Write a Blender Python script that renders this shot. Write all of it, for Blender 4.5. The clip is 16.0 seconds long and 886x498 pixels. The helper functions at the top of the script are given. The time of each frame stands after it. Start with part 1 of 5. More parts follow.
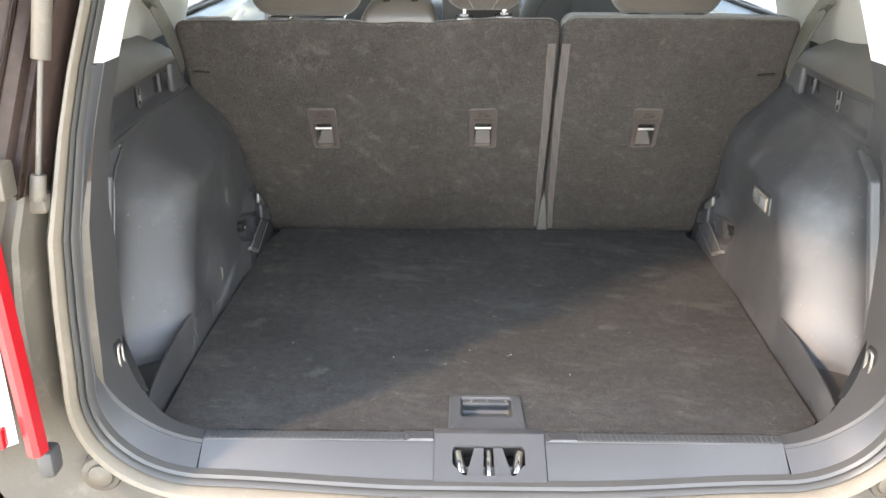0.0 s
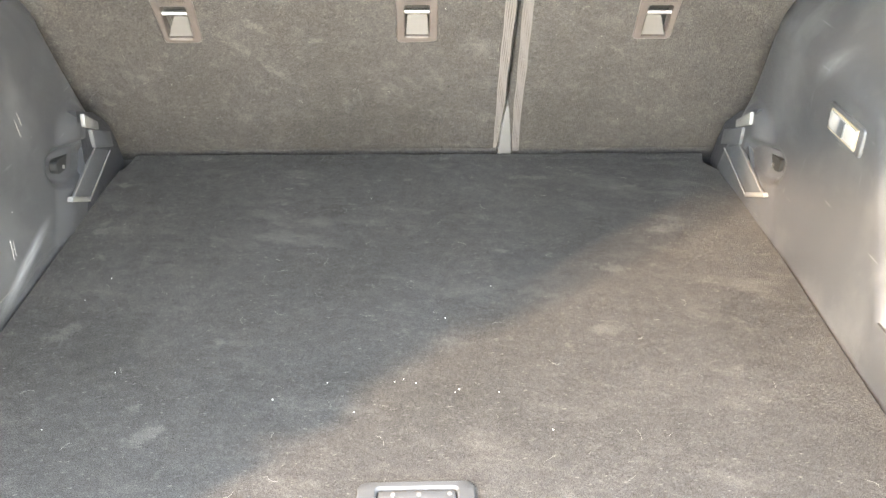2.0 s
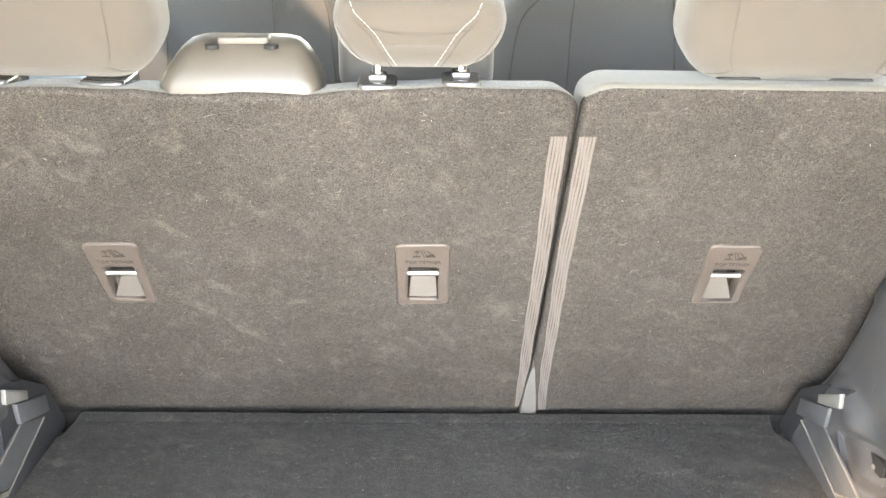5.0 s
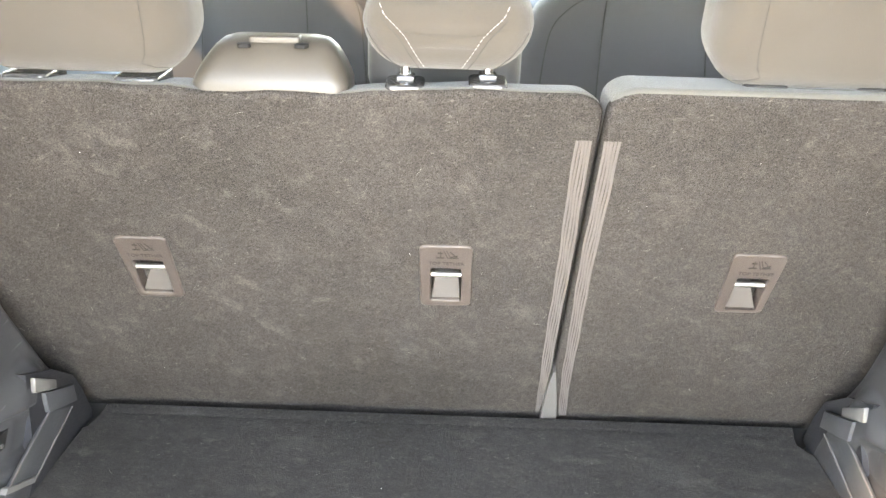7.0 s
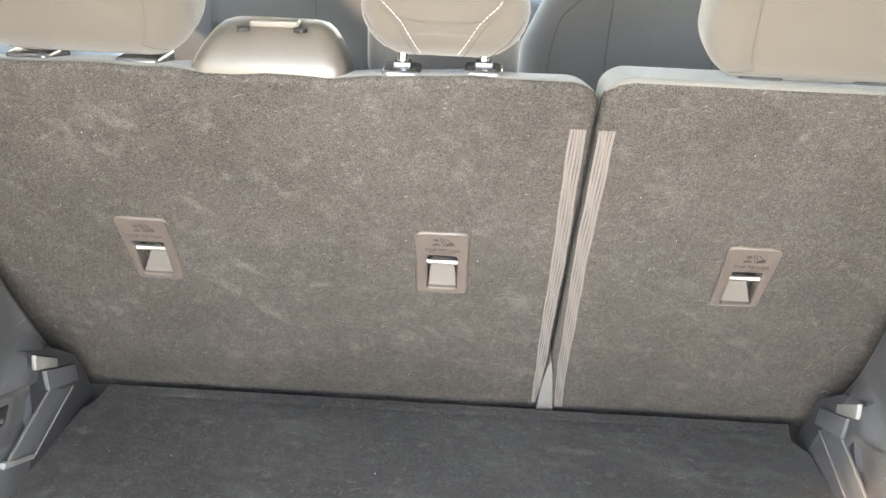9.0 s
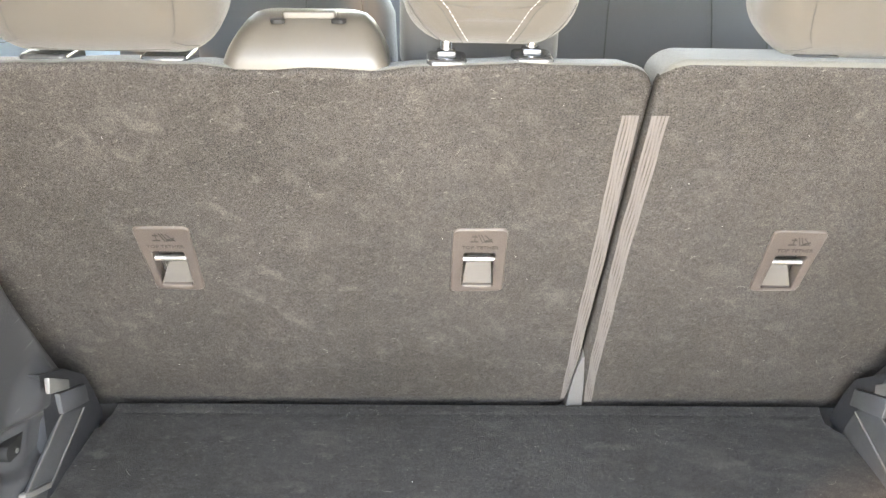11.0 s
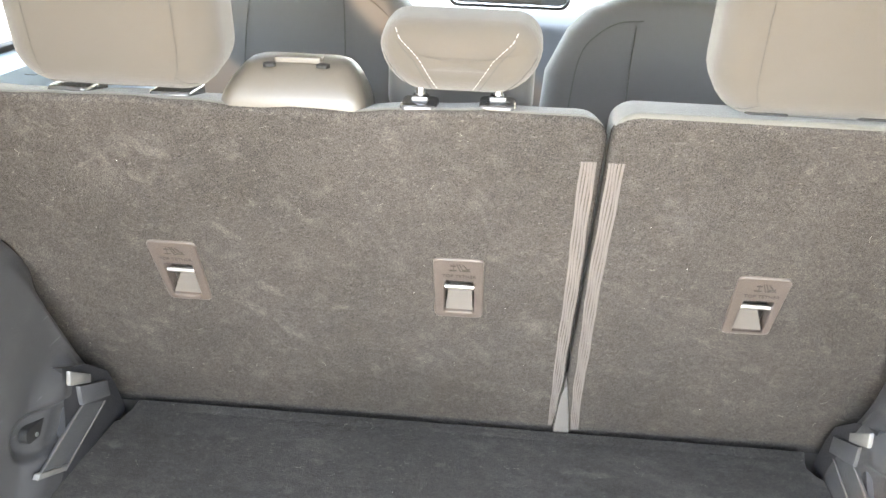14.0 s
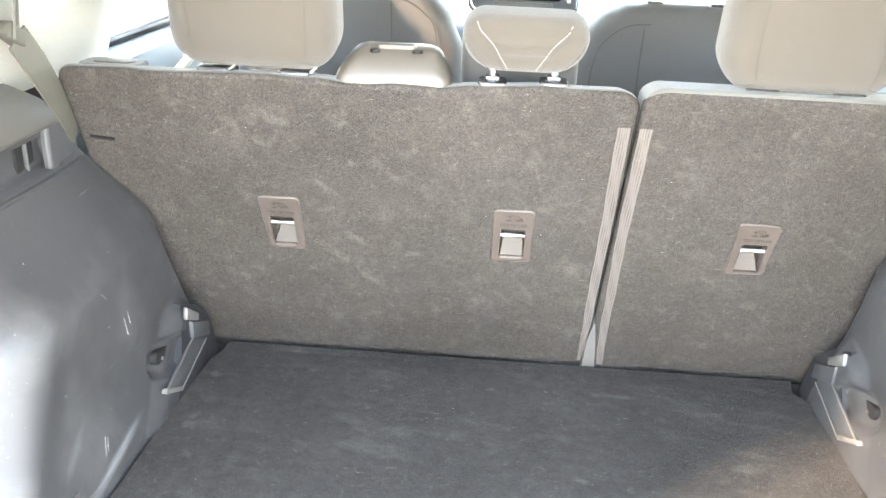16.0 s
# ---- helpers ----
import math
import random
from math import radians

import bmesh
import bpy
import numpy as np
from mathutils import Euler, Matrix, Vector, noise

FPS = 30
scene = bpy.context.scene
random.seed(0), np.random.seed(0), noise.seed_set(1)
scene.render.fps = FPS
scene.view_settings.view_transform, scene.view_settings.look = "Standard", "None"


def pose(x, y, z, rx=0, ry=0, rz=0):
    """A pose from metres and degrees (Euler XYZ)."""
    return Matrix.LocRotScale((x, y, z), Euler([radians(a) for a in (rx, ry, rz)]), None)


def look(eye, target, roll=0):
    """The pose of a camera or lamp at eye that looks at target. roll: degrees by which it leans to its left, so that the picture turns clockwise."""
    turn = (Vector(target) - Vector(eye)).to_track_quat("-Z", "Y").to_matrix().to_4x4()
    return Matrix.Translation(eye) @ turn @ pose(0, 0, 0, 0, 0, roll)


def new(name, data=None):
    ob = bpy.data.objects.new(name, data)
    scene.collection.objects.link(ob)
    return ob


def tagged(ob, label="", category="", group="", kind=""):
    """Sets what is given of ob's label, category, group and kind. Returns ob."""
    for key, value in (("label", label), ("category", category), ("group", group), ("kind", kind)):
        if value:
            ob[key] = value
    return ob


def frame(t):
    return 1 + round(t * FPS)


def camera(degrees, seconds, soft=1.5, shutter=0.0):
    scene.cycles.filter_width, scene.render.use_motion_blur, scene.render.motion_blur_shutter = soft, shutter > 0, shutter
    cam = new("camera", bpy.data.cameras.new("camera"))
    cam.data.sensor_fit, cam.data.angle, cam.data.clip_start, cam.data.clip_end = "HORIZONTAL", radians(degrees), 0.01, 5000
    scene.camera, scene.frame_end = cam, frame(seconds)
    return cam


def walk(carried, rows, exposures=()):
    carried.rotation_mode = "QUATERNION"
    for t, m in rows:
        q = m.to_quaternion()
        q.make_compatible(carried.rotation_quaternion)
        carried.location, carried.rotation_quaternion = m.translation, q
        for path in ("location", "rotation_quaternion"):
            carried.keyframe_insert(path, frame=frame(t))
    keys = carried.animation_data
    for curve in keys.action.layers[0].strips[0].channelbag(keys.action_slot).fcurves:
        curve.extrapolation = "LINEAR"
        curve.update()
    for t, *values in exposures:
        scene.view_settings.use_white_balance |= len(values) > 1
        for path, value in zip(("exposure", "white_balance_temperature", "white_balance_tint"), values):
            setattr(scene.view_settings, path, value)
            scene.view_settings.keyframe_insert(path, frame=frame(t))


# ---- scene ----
cam = camera(53.7, 16.0)
PATH = [
    (0, (-0.063, -0.174, 1.477), (-0.085, 1.682, 0.732), 0.2),
    (0.5, (-0.118, -0.061, 1.46), (-0.114, 1.782, 0.682), 0.4),
    (1, (-0.12, 0.109, 1.426), (-0.09, 1.916, 0.57), 0.4),
    (1.5, (-0.054, 0.312, 1.386), (0.009, 2.076, 0.445), 0.6),
    (2, (-0.011, 0.454, 1.363), (0.065, 2.169, 0.337), 0.8),
    (2.5, (-0.027, 0.593, 1.366), (0.063, 2.271, 0.282), 1.3),
    (3, (-0.022, 0.735, 1.338), (0.07, 2.397, 0.229), 2.0),
    (3.5, (-0.012, 0.776, 1.371), (0.061, 2.465, 0.303), 1.8),
    (4, (-0.005, 0.813, 1.422), (0.047, 2.564, 0.458), 1.5),
    (4.5, (-0.002, 0.812, 1.448), (0.044, 2.612, 0.578), 1.2),
    (4.7, (0.0, 0.815, 1.455), (0.047, 2.634, 0.625), 1.1),
    (6.8, (0.009, 0.801, 1.449), (0.006, 2.631, 0.643), 1.7),
    (7, (0.009, 0.803, 1.45), (-0.011, 2.634, 0.646), 1.7),
    (7.5, (0.014, 0.801, 1.447), (-0.018, 2.629, 0.638), 2.0),
    (8, (0.015, 0.794, 1.45), (-0.032, 2.622, 0.639), 2.3),
    (8.5, (0.019, 0.783, 1.453), (-0.033, 2.611, 0.643), 2.5),
    (9, (0.031, 0.791, 1.442), (-0.021, 2.62, 0.633), 2.5),
    (9.2, (0.034, 0.8, 1.437), (-0.006, 2.628, 0.626), 2.5),
    (11.3, (-0.085, 0.834, 1.424), (-0.002, 2.658, 0.609), 1.4),
    (11.5, (-0.091, 0.838, 1.431), (0.01, 2.658, 0.606), 1.6),
    (12, (-0.075, 0.836, 1.435), (0.012, 2.662, 0.623), 1.9),
    (12.5, (-0.033, 0.822, 1.435), (0.011, 2.654, 0.633), 2.3),
    (13, (0.012, 0.8, 1.439), (-0.017, 2.636, 0.646), 2.4),
    (13.5, (0.043, 0.795, 1.439), (-0.041, 2.631, 0.65), 2.5),
    (14, (0.052, 0.763, 1.464), (-0.079, 2.604, 0.693), 2.2),
    (14.5, (0.05, 0.765, 1.447), (-0.098, 2.6, 0.666), 1.8),
    (15, (0.013, 0.734, 1.443), (-0.119, 2.57, 0.66), 1.6),
    (15.5, (-0.014, 0.664, 1.451), (-0.129, 2.504, 0.677), 2.0),
    (16, (-0.039, 0.491, 1.477), (-0.133, 2.344, 0.73), 2.7),
]
EXPOSURES = [(0.0, 4.47, 8800, 19.0), (0.5, 4.82, 8900, 19.0), (1.0, 5.1, 9000, 18.0), (1.5, 5.75, 9500, 17.0), (2.0, 6.06, 9700, 17.0), (3.0, 6.6, 9800, 18.0), (3.5, 6.6, 9800, 20.0), (4.0, 6.19, 9600, 20.0), (4.7, 6.07, 9500, 20.0), (7.0, 5.83, 9200, 20.0), (12.5, 5.87, 9300, 20.0), (14.5, 5.87, 9000, 20.0), (16.0, 6.1, 8600, 18.0)]
walk(cam, [(t, look(eye, target, roll)) for t, eye, target, roll in PATH], EXPOSURES)

# ---------------------------------------------------------------- world and sun
SUN_WAY = Vector((1.10, 0.80, -1.0)).normalized()
world = bpy.data.worlds.new("sky")
scene.world = world
world.use_nodes = True
wn, wl = world.node_tree.nodes, world.node_tree.links
sky = wn.new("ShaderNodeTexSky")
sky.sky_type = "NISHITA"
sky.sun_disc = False
sky.sun_elevation = math.asin(-SUN_WAY.z)
sky.sun_rotation = math.atan2(-SUN_WAY.x, -SUN_WAY.y)
sky.dust_density = 0.0
# thin even haze over the clear sky
haze = wn.new("ShaderNodeMixRGB")
haze.inputs["Fac"].default_value = 0.4
haze.inputs["Color2"].default_value = (2.9, 4.0, 5.45, 1)
wl.new(sky.outputs[0], haze.inputs["Color1"])
wl.new(haze.outputs[0], wn["Background"].inputs[0])
wn["Background"].inputs[1].default_value = 0.115
sun_data = bpy.data.lights.new("sun", "SUN")
sun_data.energy, sun_data.angle, sun_data.color = 0.288, radians(2.6), (1.0, 0.89, 0.76)
sun = new("sun", sun_data)
sun.matrix_world = look((-6, -4, 5), Vector((-6, -4, 5)) + SUN_WAY)


# ---------------------------------------------------------------- materials
def material(name, base, rough=0.6, metal=0.0, vary=0.12, grain=300.0, blot=9.0, bump=0.15, dust=0.0,
             dust_colour=(0.30, 0.28, 0.25), sheen=0.0, coat=0.0, spec=0.5, dust_scale=22.0, dust_at=0.56, scuff=0.0, smears=()):
    """A surface with fine grain, broad blotches, light dust and a bump, all sized in metres."""
    m = bpy.data.materials.new(name)
    m.use_nodes = True
    n, l = m.node_tree.nodes, m.node_tree.links
    b = n["Principled BSDF"]
    where = n.new("ShaderNodeTexCoord")
    fine, broad = n.new("ShaderNodeTexNoise"), n.new("ShaderNodeTexNoise")
    for tex, scale, detail in ((fine, grain, 3.0), (broad, blot, 4.0)):
        tex.inputs["Scale"].default_value, tex.inputs["Detail"].default_value = scale, detail
        l.new(where.outputs["Object"], tex.inputs["Vector"])
    add = n.new("ShaderNodeMath")
    add.operation = "ADD"
    l.new(fine.outputs[0], add.inputs[0])
    l.new(broad.outputs[0], add.inputs[1])
    span = n.new("ShaderNodeMapRange")
    span.inputs["From Min"].default_value, span.inputs["From Max"].default_value = 0.6, 1.4
    span.inputs["To Min"].default_value, span.inputs["To Max"].default_value = 1 - vary, 1 + vary
    l.new(add.outputs[0], span.inputs["Value"])
    tone = n.new("ShaderNodeVectorMath")
    tone.operation = "SCALE"
    tone.inputs[0].default_value = base
    l.new(span.outputs[0], tone.inputs["Scale"])
    colour = tone.outputs[0]
    if dust > 0:
        spot, ramp = n.new("ShaderNodeTexNoise"), n.new("ShaderNodeMapRange")
        spot.inputs["Scale"].default_value, spot.inputs["Detail"].default_value = dust_scale, 5.0
        spot.inputs["Roughness"].default_value = 0.62
        l.new(where.outputs["Object"], spot.inputs["Vector"])
        ramp.inputs["From Min"].default_value, ramp.inputs["From Max"].default_value = dust_at, dust_at + 0.2
        ramp.inputs["To Min"].default_value, ramp.inputs["To Max"].default_value = 0.0, dust
        ramp.clamp = True
        l.new(spot.outputs[0], ramp.inputs["Value"])
        mixed = n.new("ShaderNodeMix")
        mixed.data_type = "RGBA"
        mixed.inputs["B"].default_value = (*dust_colour, 1)
        l.new(ramp.outputs[0], mixed.inputs["Factor"])
        l.new(colour, mixed.inputs["A"])
        for sock in mixed.inputs:
            if sock.type == "RGBA" and sock.name == "B":
                sock.default_value = (*dust_colour, 1)
            if sock.type == "RGBA" and sock.name == "A":
                l.new(colour, sock)
        colour = [o for o in mixed.outputs if o.type == "RGBA"][0]
    if scuff > 0:
        for turn, squash, seed in (((0.2, 0.1, 0.0), (260, 260, 14), 1.0), ((0.9, 0.0, 0.4), (200, 18, 200), 5.0)):
            place, line, cut, both = n.new("ShaderNodeMapping"), n.new("ShaderNodeTexNoise"), n.new("ShaderNodeMapRange"), n.new("ShaderNodeMix")
            place.inputs["Rotation"].default_value, place.inputs["Scale"].default_value = turn, squash
            place.inputs["Location"].default_value = (seed, seed * 2, seed * 3)
            l.new(where.outputs["Object"], place.inputs["Vector"])
            l.new(place.outputs[0], line.inputs["Vector"])
            line.inputs["Scale"].default_value, line.inputs["Detail"].default_value = 1.0, 1.0
            cut.inputs["From Min"].default_value, cut.inputs["From Max"].default_value = 0.745, 0.82
            cut.inputs["To Min"].default_value, cut.inputs["To Max"].default_value = 0.0, scuff
            l.new(line.outputs[0], cut.inputs["Value"])
            both.data_type = "RGBA"
            for sock in both.inputs:
                if sock.type == "RGBA" and sock.name == "B":
                    sock.default_value = (0.30, 0.30, 0.30, 1)
                if sock.type == "RGBA" and sock.name == "A":
                    l.new(colour, sock)
            l.new(cut.outputs[0], both.inputs["Factor"])
            colour = [o for o in both.outputs if o.type == "RGBA"][0]
    for centre, turn, half, pale in smears:
        place, reach, edge = n.new("ShaderNodeMapping"), n.new("ShaderNodeVectorMath"), n.new("ShaderNodeMapRange")
        place.vector_type, reach.operation = "TEXTURE", "LENGTH"
        place.inputs["Location"].default_value, place.inputs["Rotation"].default_value, place.inputs["Scale"].default_value = centre, turn, half
        l.new(where.outputs["Object"], place.inputs["Vector"])
        streak, rub, mixed = n.new("ShaderNodeTexNoise"), n.new("ShaderNodeMath"), n.new("ShaderNodeMixRGB")
        streak.inputs["Scale"].default_value, streak.inputs["Detail"].default_value = 2.6, 5.0
        l.new(place.outputs[0], streak.inputs["Vector"])
        l.new(place.outputs[0], reach.inputs[0])
        edge.inputs["From Min"].default_value, edge.inputs["From Max"].default_value = 1.0, 0.25
        edge.inputs["To Max"].default_value = pale
        l.new(reach.outputs["Value"], edge.inputs["Value"])
        rub.operation = "MULTIPLY"
        l.new(edge.outputs[0], rub.inputs[0])
        l.new(streak.outputs[0], rub.inputs[1])
        l.new(rub.outputs[0], mixed.inputs["Fac"])
        l.new(colour, mixed.inputs["Color1"])
        mixed.inputs["Color2"].default_value = (0.26, 0.265, 0.275, 1)
        colour = mixed.outputs[0]
    l.new(colour, b.inputs["Base Color"])
    rr = n.new("ShaderNodeMapRange")
    rr.inputs["From Min"].default_value, rr.inputs["From Max"].default_value = 0.3, 0.7
    rr.inputs["To Min"].default_value, rr.inputs["To Max"].default_value = max(0.02, rough * 0.85), min(1, rough * 1.15)
    l.new(broad.outputs[0], rr.inputs["Value"])
    l.new(rr.outputs[0], b.inputs["Roughness"])
    b.inputs["Metallic"].default_value = metal
    b.inputs["Specular IOR Level"].default_value = spec
    b.inputs["Sheen Weight"].default_value = sheen
    b.inputs["Sheen Roughness"].default_value = 0.6
    b.inputs["Coat Weight"].default_value = coat
    b.inputs["Coat Roughness"].default_value = 0.08
    if bump > 0:
        bp = n.new("ShaderNodeBump")
        bp.inputs["Strength"].default_value, bp.inputs["Distance"].default_value = bump, 0.002
        l.new(fine.outputs[0], bp.inputs["Height"])
        l.new(bp.outputs[0], b.inputs["Normal"])
    return m


def carpet_material(name, base, dust_colour, dust, turn, squash, fibre=0.5, flecks=0.4, matted=0.1, marks=(), lie=None):
    """Needle-felt carpet: speckled fibres, matted clumps, soft dust smears and small pale marks."""
    m = bpy.data.materials.new(name)
    m.use_nodes = True
    n, l = m.node_tree.nodes, m.node_tree.links
    b = n["Principled BSDF"]
    where = n.new("ShaderNodeTexCoord")

    def noise_of(scale, detail, rough=0.5, mapped=None):
        tex = n.new("ShaderNodeTexNoise")
        tex.inputs["Scale"].default_value, tex.inputs["Detail"].default_value, tex.inputs["Roughness"].default_value = scale, detail, rough
        if mapped:
            spin, place = n.new("ShaderNodeMapping"), n.new("ShaderNodeMapping")
            spin.inputs["Rotation"].default_value, place.inputs["Scale"].default_value = mapped
            l.new(where.outputs["Object"], spin.inputs["Vector"])
            l.new(spin.outputs[0], place.inputs["Vector"])
            l.new(place.outputs[0], tex.inputs["Vector"])
        else:
            l.new(where.outputs["Object"], tex.inputs["Vector"])
        return tex.outputs[0]

    def ranged(sock, a, c, lo, hi):
        r = n.new("ShaderNodeMapRange")
        r.inputs["From Min"].default_value, r.inputs["From Max"].default_value = a, c
        r.inputs["To Min"].default_value, r.inputs["To Max"].default_value = lo, hi
        l.new(sock, r.inputs["Value"])
        return r.outputs[0]

    def calc(kind, p, q):
        r = n.new("ShaderNodeMath")
        r.operation = kind
        l.new(p, r.inputs[0])
        l.new(q, r.inputs[1])
        return r.outputs[0]

    hair = noise_of(760, 3.0, 0.8)
    clump = noise_of(170, 3.0, 0.6)
    nap = noise_of(1.0, 3.0, 0.6, ((0.0, 0.0, 0.15), (42, 56, 50)))
    broad = noise_of(6, 3.0)
    tone = calc("MULTIPLY", ranged(hair, 0.30, 0.70, 1 - fibre, 1 + fibre), ranged(clump, 0.30, 0.70, 0.87, 1.13))
    tone = calc("MULTIPLY", tone, ranged(broad, 0.30, 0.70, 0.88, 1.12))
    tone = calc("MULTIPLY", tone, ranged(nap, 0.30, 0.70, 1 - matted, 1 + matted))
    smear = ranged(noise_of(1.0, 4.0, 0.6, (turn, squash)), 0.55, 0.74, 0.0, dust)
    mark = ranged(noise_of(30, 3.0, 0.5), 0.64, 0.74, 0.0, dust * 0.9)
    cover = calc("MAXIMUM", smear, mark)
    fleck = ranged(noise_of(1.0, 2.0, 0.6, (tuple(-0.6 * a for a in turn), (110, 330, 330))), 0.63, 0.74, 0.0, flecks)
    cover = calc("MAXIMUM", cover, fleck)
    # single worn and dusty marks, each an uneven patch lying in the surface
    uneven = ranged(noise_of(75, 3.0, 0.6), 0.30, 0.70, -0.45, 0.45)
    for (px, pv, long, wide, turned) in marks:
        place, ball = n.new("ShaderNodeMapping"), n.new("ShaderNodeTexGradient")
        place.vector_type, ball.gradient_type = "TEXTURE", "SPHERICAL"
        spot = lie @ Matrix.Translation((px, pv, 0)) @ Matrix.Rotation(radians(turned), 4, "Z")
        place.inputs["Location"].default_value = spot.translation
        place.inputs["Rotation"].default_value = spot.to_euler()
        place.inputs["Scale"].default_value = (long, wide, 0.05)
        l.new(where.outputs["Object"], place.inputs["Vector"])
        l.new(place.outputs[0], ball.inputs["Vector"])
        cover = calc("MAXIMUM", cover, ranged(calc("ADD", ball.outputs["Fac"], uneven), 0.30, 0.85, 0.0, 0.34))
    cover = calc("MULTIPLY", cover, ranged(hair, 0.38, 0.60, 0.35, 1.0))
    paint = n.new("ShaderNodeVectorMath")
    paint.operation = "SCALE"
    paint.inputs[0].default_value = base
    l.new(tone, paint.inputs["Scale"])
    mixed = n.new("ShaderNodeMix")
    mixed.data_type = "RGBA"
    l.new(cover, mixed.inputs["Factor"])
    for sock in mixed.inputs:
        if sock.type == "RGBA" and sock.name == "B":
            sock.default_value = (*dust_colour, 1)
        if sock.type == "RGBA" and sock.name == "A":
            l.new(paint.outputs[0], sock)
    l.new([o for o in mixed.outputs if o.type == "RGBA"][0], b.inputs["Base Color"])
    b.inputs["Roughness"].default_value = 0.95
    b.inputs["Specular IOR Level"].default_value = 0.03
    bp = n.new("ShaderNodeBump")
    bp.inputs["Strength"].default_value, bp.inputs["Distance"].default_value = 0.9, 0.0022
    l.new(calc("ADD", hair, clump), bp.inputs["Height"])
    l.new(bp.outputs[0], b.inputs["Normal"])
    return m


# marks: across, up (or along), half length, half width, turn in degrees
SEAT_MARKS = ((-0.341, 0.531, 0.026, 0.016, -30), (-0.248, 0.532, 0.022, 0.012, 10), (-0.367, 0.488, 0.020, 0.014, -40), (-0.240, 0.459, 0.014, 0.010, 50), (-0.285, 0.408, 0.040, 0.010, -46),
              (-0.407, 0.405, 0.022, 0.008, -25), (-0.426, 0.508, 0.050, 0.004, 34), (-0.270, 0.250, 0.030, 0.018, -40), (-0.242, 0.300, 0.036, 0.012, -45), (-0.151, 0.272, 0.020, 0.015, 0),
              (-0.222, 0.200, 0.040, 0.014, -40), (-0.042, 0.164, 0.024, 0.020, 20), (-0.439, 0.190, 0.026, 0.018, -50), (0.105, 0.256, 0.034, 0.040, 60), (0.119, 0.091, 0.018, 0.026, 0),
              (0.361, 0.198, 0.016, 0.005, 0), (0.230, 0.587, 0.026, 0.006, -4), (0.366, 0.562, 0.022, 0.008, 78))
FLOOR_MARKS = ((-0.319, 1.815, 0.022, 0.006, 5), (0.234, 1.356, 0.040, 0.022, 20), (-0.446, 1.364, 0.040, 0.024, 40), (-0.477, 1.623, 0.030, 0.020, 0), (0.275, 1.505, 0.045, 0.016, -20),
               (-0.300, 1.176, 0.040, 0.022, 30), (0.347, 1.763, 0.060, 0.018, 10), (0.20, 1.80, 0.070, 0.014, -6), (0.38, 1.62, 0.050, 0.024, 25))
SEAT_LEAN = Matrix.Translation((0, 1.905, 0.70)) @ Matrix.Rotation(math.atan2(1.0, -0.49), 4, "X")
SEAT_CARPET = carpet_material("seat_back_carpet", (0.0600, 0.0535, 0.0487), (0.173, 0.156, 0.142), 0.27, (0.0, -0.72, 0.0), (25, 25, 40), 0.85, 0.6, 0.08, SEAT_MARKS, SEAT_LEAN)
FLOOR_CARPET = carpet_material("load_floor_carpet", (0.056, 0.053, 0.0495), (0.180, 0.168, 0.152), 0.34, (0.0, 0.0, 0.25), (7, 17, 9), 0.85, 0.9, 0.13, FLOOR_MARKS, Matrix.Translation((0, 0, 0.70)))
TRIM = material("black_grained_plastic", (0.040, 0.040, 0.0415), 0.44, vary=0.22, grain=1400, blot=8, spec=0.62, bump=0.18, dust=0.38,
                dust_colour=(0.135, 0.133, 0.130), dust_scale=7, dust_at=0.50, scuff=0.3,
                smears=(((-0.54, 1.485, 0.727), (radians(11), 0, 0), (0.08, 0.11, 0.013), 1.0), ((-0.545, 1.40, 0.80), (radians(35), 0, 0), (0.08, 0.05, 0.012), 0.35), ((0.545, 1.55, 0.985), (radians(-50), 0, 0), (0.08, 0.05, 0.02), 0.3)))
GUIDE_BASE = material("dark_corner_plastic", (0.020, 0.0205, 0.023), 0.46, vary=0.2, grain=1400, blot=12, bump=0.2, spec=0.45, dust=0.15, dust_colour=(0.08, 0.08, 0.08), dust_scale=30)
PILLAR_PLASTIC = material("dull_black_pillar_plastic", (0.042, 0.041, 0.041), 0.5, vary=0.15, grain=1400, blot=8, bump=0.2)
TRIM_DARK = material("matt_black_plastic", (0.018, 0.018, 0.019), 0.55, vary=0.15, grain=1400, blot=8, bump=0.2)
ANCHOR_PLASTIC = material("brown_grey_anchor_plastic", (0.073, 0.058, 0.051), 0.40, vary=0.2, grain=1200, blot=60, bump=0.2)
RAMP_PLASTIC = material("anchor_ramp_plastic", (0.094, 0.083, 0.075), 0.4, vary=0.1, grain=900, blot=60, bump=0.1)
SILL = material("grey_sill_plastic", (0.055, 0.056, 0.059), 0.42, vary=0.1, grain=1500, blot=7, bump=0.15)
GREY_PLASTIC = material("grey_satin_plastic", (0.115, 0.108, 0.102), 0.4, vary=0.1, grain=1500, blot=20, bump=0.15)
LEDGE_PLASTIC = material("warm_grey_ledge_plastic", (0.075, 0.070, 0.062), 0.5, vary=0.15, grain=1500, blot=8, bump=0.2)
HANDLE_PLASTIC = material("grey_handle_plastic", (0.056, 0.058, 0.060), 0.45, vary=0.15, grain=1500, blot=20, bump=0.2)
GUIDE_PLASTIC = material("satin_guide_plastic", (0.045, 0.045, 0.047), 0.22, vary=0.1, grain=900, blot=30, bump=0.05, spec=0.8)
CLIP_PLASTIC = material("pale_bracket_plastic", (0.135, 0.130, 0.122), 0.34, vary=0.22, grain=900, blot=30, bump=0.1)
